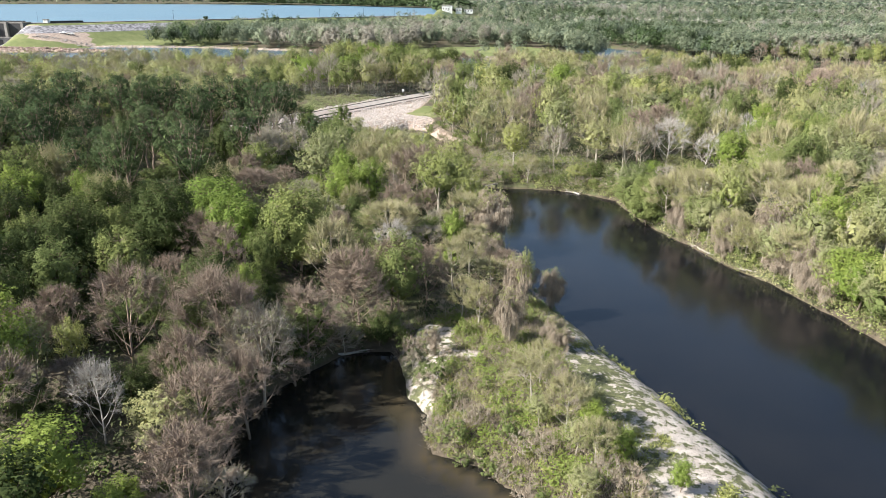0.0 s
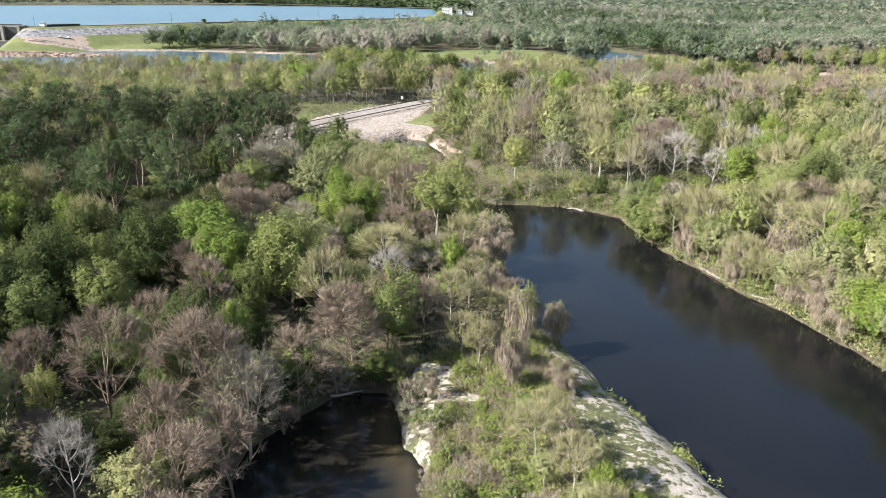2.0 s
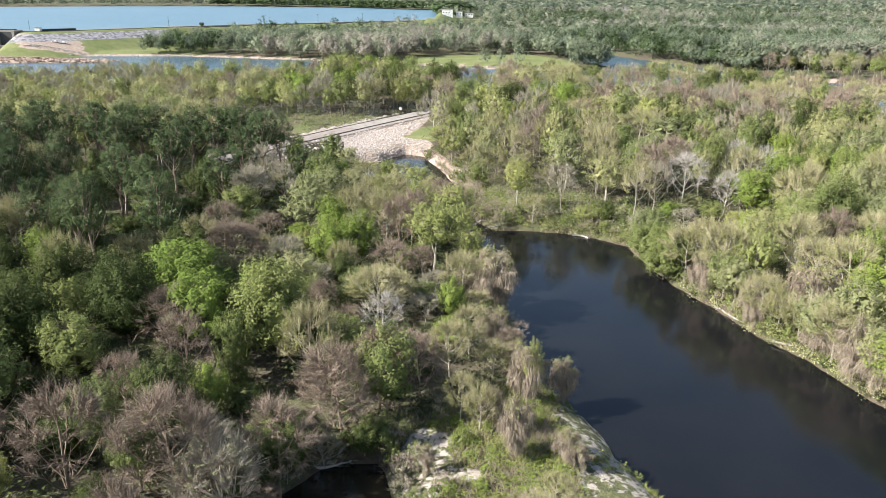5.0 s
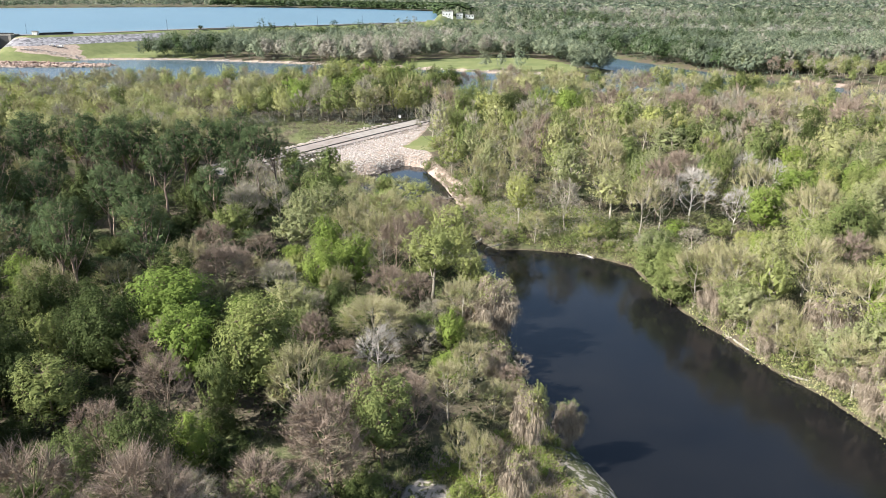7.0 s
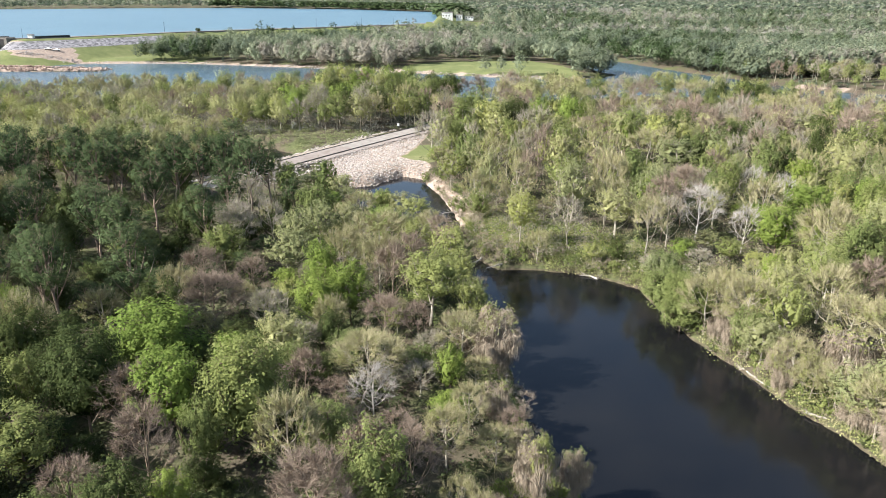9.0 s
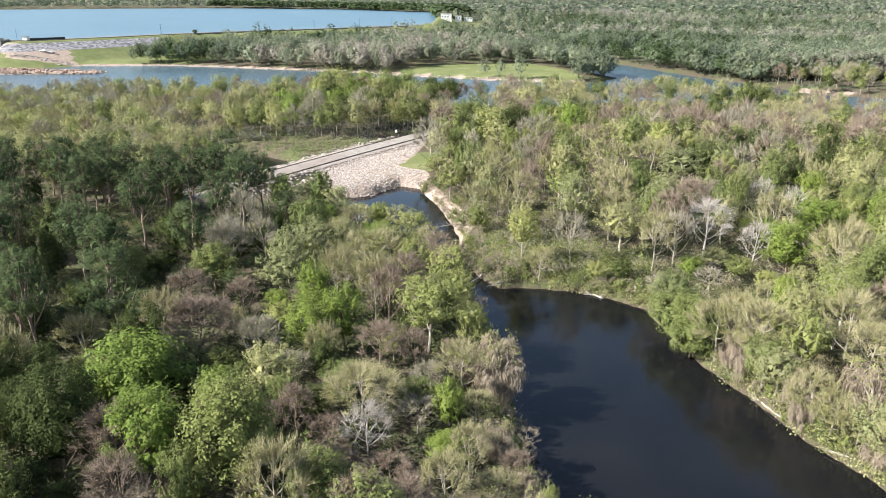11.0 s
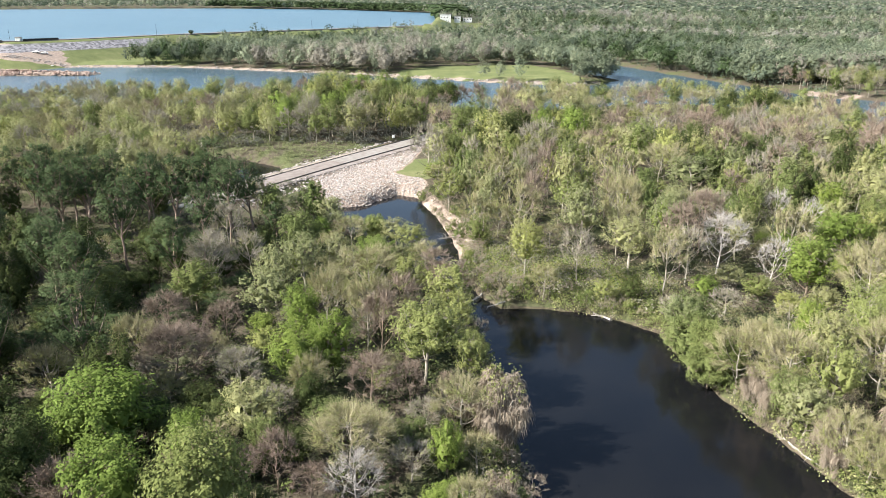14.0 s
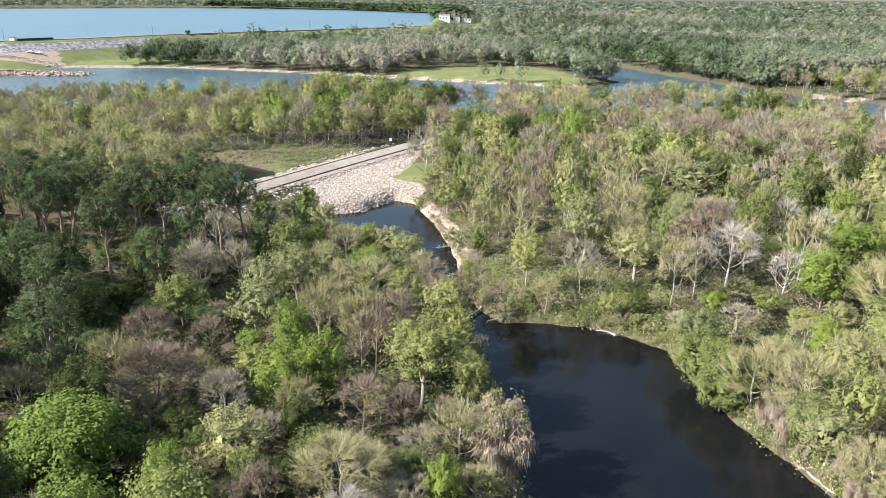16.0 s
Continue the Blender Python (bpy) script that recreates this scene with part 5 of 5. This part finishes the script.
for name_, span, lo_, hi_, z_, m_ in (("pavement_slab", slice(3, 6), -3.3, 3.3, 3.64, CONCRETE), ("stained_slab", slice(1, 4), -3.3, 3.3, 3.632, APRON),
                                      ("kerb", slice(0, 8), -3.9, -3.62, 3.78, STEEL), ("kerb", slice(0, 8), 3.62, 3.9, 3.78, STEEL),
                                      ("concrete_apron", slice(0, 7), 4.0, 6.8, 3.56, APRON), ("gravel_shoulder", slice(1, 5), -6.2, -4.0, 3.56, SAND)):
    strip = new(name_, mesh_of(name_, *ribbon(ROAD_LINE[span], lo_, hi_, z_, 0.3), m_))
    strip.parent = road


def revolve(profile, n=10):
    """A turned shape from (radius, height) pairs."""
    V = np.array([(rr * math.cos(a), rr * math.sin(a), z) for rr, z in profile for a in np.arange(n) * 2 * math.pi / n])
    F = [(i * n + k, i * n + (k + 1) % n, (i + 1) * n + (k + 1) % n, (i + 1) * n + k) for i in range(len(profile) - 1) for k in range(n)]
    return V, np.array(F)


def box(cx, cy, cz, sx, sy, sz, bev=0.04):
    bm = bmesh.new()
    bmesh.ops.create_cube(bm, size=1.0)
    for v in bm.verts:
        v.co = (cx + v.co.x * sx, cy + v.co.y * sy, cz + v.co.z * sz)
    bmesh.ops.bevel(bm, geom=bm.edges[:], offset=min(bev, min(sx, sy, sz) * 0.3), segments=1, affect="EDGES")
    bmesh.ops.triangulate(bm, faces=bm.faces[:])
    bm.verts.index_update()
    V = np.array([v.co[:] for v in bm.verts])
    F = np.array([[v.index for v in f.verts] for f in bm.faces])
    bm.free()
    return V, F


sign = tagged(new("road_sign"), "small white round sign on a post beside the road", "sign")
part("post", revolve([(0.06, -0.3), (0.06, 1.7), (0.02, 1.75)]), STEEL, sign)
part("sign_board", box(0, 0, 2.0, 0.9, 0.08, 1.1, 0.3), WHITE, sign, "white rounded board")
sign.matrix_basis = pose(-16.3, 310.0, float(land(-16.3, 310.0)))


# ---- dead wood ----
def snag(x, y, h, lean):
    root = tagged(new("dead_snag"), "broken bleached tree trunk standing among the bank trees", "dead tree")
    r = np.random.RandomState(4)
    k = 9
    z = np.linspace(-0.3, h, k)
    pts = np.stack([lean * z + r.normal(size=k) * 0.06, r.normal(size=k) * 0.06, z], 1)
    rad = np.linspace(0.5, 0.36, k)
    part("trunk", spike(pts[:-1], pts[1:], rad[:-1], rad[1:], 8), BARK["bone"], root)
    part("broken_limb", join([spike(pts[-2:-1], pts[-2:-1] + [0.7, 0.1, 0.5], 0.13, 0.05, 6), spike(pts[-1:], pts[-1:] + [0.1, 0, 0.7], 0.18, 0.0, 5)]), BARK["bone"], root)
    root.matrix_basis = pose(x, y, float(land(x, y)))


snag(61.2, 106.6, 8.6, 0.03)


def driftwood(x, y, length, turn, seed, z=0.25):
    """A fallen trunk with a fan of roots and stub limbs."""
    root = tagged(new("fallen_log"), "bleached fallen trunk lying along the water's edge", "log", "fallen logs")
    r = np.random.RandomState(seed)
    k = 8
    u = np.linspace(0, 1, k)
    pts = np.stack([u * length, 0.3 * np.sin(u * 4 + seed) + r.normal(size=k) * 0.05, 0.25 * u * np.sin(u * 3)], 1)
    rad = 0.2 * (1 - 0.75 * u)
    ang = np.arange(7) * 2 * np.pi / 7
    V = (pts[:, None] + rad[:, None, None] * np.stack([0 * ang, np.cos(ang), np.sin(ang)], 1)[None]).reshape(-1, 3)
    F = [(i * 7 + j, i * 7 + (j + 1) % 7, i * 7 + 7 + (j + 1) % 7, i * 7 + 7 + j) for i in range(k - 1) for j in range(7)]
    part("trunk", (V, np.array(F)), BARK["pale"], root)
    n = 9
    d = r.normal(size=(n, 3)) * [0.4, 0.7, 0.7] + [-0.5, 0, 0.15]
    part("root_fan", spike(np.zeros((n, 3)), d, 0.09, 0.0, 4), BARK["grey"], root)
    n = 14
    f = r.uniform(0.35, 1, n)
    a = np.stack([np.interp(f, u, pts[:, j]) for j in range(3)], 1)
    part("branching", spike(a, a + r.normal(size=(n, 3)) * [0.7, 0.7, 0.5] + [0.5, 0, 0.2], 0.04, 0.0, 3), BARK["pale"], root)
    root.matrix_basis = pose(x, y, z, 0, 0, turn)


driftwood(42.6, 130.0, 8.5, -62, 1)
driftwood(44.6, 124.0, 6.5, -70, 2)
driftwood(40.5, 137.0, 4.0, -60, 7, 0.4)
driftwood(30.8, 161.0, 3.5, 150, 3, 0.1)
driftwood(27.0, 165.5, 5.0, 160, 4, 0.6)
driftwood(14.0, 168.0, 5.5, 215, 5, 0.8)
driftwood(9.0, 172.0, 4.5, 240, 6, 0.4)
driftwood(-7.8, 249.5, 4.5, 130, 8, 0.5)
driftwood(-13.0, 81.5, 5.0, 20, 9, 0.1)
driftwood(22.0, 176.0, 5.0, 30, 10, 2.4)
driftwood(4.5, 206.0, 4.0, 200, 11, 0.6)


driftwood(-62.0, 296.0, 7.0, 20, 12, 1.6)
driftwood(-55.0, 304.0, 6.0, 160, 13, 2.2)
driftwood(-48.0, 300.0, 6.0, 70, 14, 2.2)
driftwood(18.0, 181.0, 6.0, 100, 15, 2.6)
driftwood(26.0, 172.0, 5.0, 10, 16, 2.2)
driftwood(48.5, 112.0, 5.0, -55, 17, 0.5)


# ---- far off: the dam, its spillway, buildings and boats ----
crest = tagged(new("dam_crest", mesh_of("dam_crest", *ribbon(DAM, -4, 4, 20.3, 2.5), APRON)), "narrow service road along the dam crest", "road", kind="structure")
spill = tagged(new("spillway_bridge"), "concrete spillway with dark steel gates between its piers", "spillway")
part("deck", box(0, 0, 20.6, 130, 8, 1.2), CONCRETE, spill)
part("rail", box(0, -3.8, 21.7, 130, 0.2, 1.0), STEEL, spill)
for i in range(10):
    part("pier", box(-63 + i * 14, -1.0, 9.0, 2.2, 12, 24), CONCRETE, spill)
for i in range(9):
    part("gate", box(-56 + i * 14, -4.0, 13.5, 11.6, 0.8, 12.5), STEEL, spill, "dark steel gate")
spill.matrix_basis = pose(-412, 648, 0, 0, 0, -2)
basin = tagged(new("training_wall"), "low concrete wall of the outlet works at the water", "wall")
part("wall", box(0, 0, 4.6, 30, 9, 8.2, 0.3), CONCRETE, basin)
part("coping", box(0, 0, 8.95, 32, 10.4, 0.5, 0.1), CONCRETE, basin, "pale concrete coping")
# no hollows: dark panels on the face stand for their shade
for i in (-8, 6):
    part("recess", box(i, -4.55, 4.4, 7, 0.3, 5.4, 0.1), STEEL, basin, "dark panel for the shade in an opening")
basin.matrix_basis = pose(-361, 641, 0, 0, 0, 2)
cottage = tagged(new("dam_hut"), "small white hut on the dam crest", "hut")
part("walls", box(0, 0, 1.4, 4, 3.5, 2.8), WHITE, cottage)
part("roof", box(0, 0, 2.95, 4.6, 4.1, 0.3), CONCRETE, cottage)
part("mast", revolve([(0.12, 0), (0.08, 9), (0.02, 9.2)], 6), STEEL, cottage).location = (-7, 0, 0)
cottage.matrix_basis = pose(-335, 652, 20.1)
parapet = tagged(new("parapet"), "dark low parapet along the dam crest", "wall")
part("wall", box(0, 0, 0.7, 28, 0.5, 1.5), STEEL, parapet)
part("rail", box(0, 0, 1.6, 28, 0.25, 0.2), CONCRETE, parapet)
parapet.matrix_basis = pose(-322.5, 662, 20.2, 0, 0, 51)


def building(x, y, z, sx, sy, sz, label):
    b = tagged(new("white_building"), label, "building", "buildings by the lake")
    part("wall", box(0, 0, sz / 2 - 1, sx, sy, sz + 2), WHITE, b)
    part("roof", box(0, 0, sz + 0.25, sx + 0.8, sy + 0.8, 0.5), CONCRETE, b)
    for i in range(max(2, int(sx // 4))):
        part("window", box(-sx / 2 + 2 + i * 4, -sy / 2 - 0.03, sz * 0.55, 1.6, 0.1, 1.6), GLASSY, b)
    b.matrix_basis = pose(x, y, z)


zb = float(land(8.0, 1120.0))
building(6, 1120, zb, 15, 14, 9, "large white flat-roofed building beside the lake")
building(23, 1124, zb, 9, 9, 6, "low white building near the lake shore")
building(37, 1126, zb, 12, 7, 4, "long low white shed near the lake shore")


def boat(x, y, turn):
    b = tagged(new("motor_boat"), "small white motor boat on the channel", "boat", "boats on the channel")
    prof = [(-2.8, 0.95), (-1.0, 1.1), (1.0, 1.0), (2.2, 0.55), (2.9, 0.03)]
    V = np.array([(px, s * w * q, zz) for px, w in prof for s, q, zz in ((-1, 0.55, -0.2), (-1, 1, 0.75), (1, 1, 0.75), (1, 0.55, -0.2))])
    F = [(i * 4 + a, i * 4 + a + 1, i * 4 + a + 5, i * 4 + a + 4) for i in range(4) for a in range(3)] + [(0, 1, 2, 3)]
    part("hull", (V, np.array(F)), WHITE, b)
    part("deck", box(-0.2, 0, 0.6, 4.4, 1.7, 0.12), CONCRETE, b)
    part("windscreen", box(0.6, 0, 1.1, 0.15, 1.4, 0.8), GLASSY, b)
    part("canopy", box(-0.6, 0, 1.9, 2.0, 1.7, 0.12), WHITE, b)
    part("outboard_motor", box(-3.0, 0, 0.6, 0.5, 0.5, 1.0), STEEL, b)
    b.matrix_basis = pose(x, y, 2.0, 0, 0, turn)


boat(-322, 613, 10)
boat(-296, 620, 170)


def pickup(x, y, turn):
    b = tagged(new("pickup_truck"), "white pickup truck parked below the dam", "truck", "trucks below the dam")
    part("body", box(0, 0, 0.85, 5.2, 1.9, 0.7, 0.15), WHITE, b)
    part("cab", box(0.5, 0, 1.5, 2.1, 1.7, 0.75, 0.25), WHITE, b)
    part("windscreen", box(1.5, 0, 1.5, 0.2, 1.5, 0.5), GLASSY, b)
    for i in (-1.6, 1.7):
        for s in (-0.85, 0.85):
            w = part("wheel", revolve([(0.02, -0.12), (0.38, -0.12), (0.38, 0.12), (0.02, 0.12)], 10), STEEL, b)
            w.matrix_basis = pose(i, s, 0.38, 90)
    b.matrix_basis = pose(x, y, float(land(x, y)), 0, 0, turn)


pickup(-314, 635, 8)
pickup(-308.5, 637, 8)

for i, (x, y) in enumerate(((-262, 752), (-190, 833), (-140, 880), (-95, 927), (-60, 963))):
    p = tagged(new("utility_pole"), "thin utility pole on the dam crest", "pole", "poles on the dam")
    part("shaft", revolve([(0.16, -0.5), (0.1, 9.5), (0.02, 9.6)], 6), STEEL, p)
    part("crossarm", box(0, 0, 9.0, 2.2, 0.14, 0.14), STEEL, p)
    p.matrix_basis = pose(x, y, 20)

bush_w, bush_l = tree_broadleaf(np.random.RandomState(77), 7.0, 4.0, 40, 12, 0.8, 0.05, 60)
lone = tagged(new("lone_tree"), "single dark rounded tree on the dam crest", "tree")
part("trunk", bush_w, BARK["brown"], lone)
part("crown", bush_l, LEAF["deep"], lone)
lone.matrix_basis = pose(-239, 779, 19.5)
lone.scale = (0.75, 0.75, 0.6)
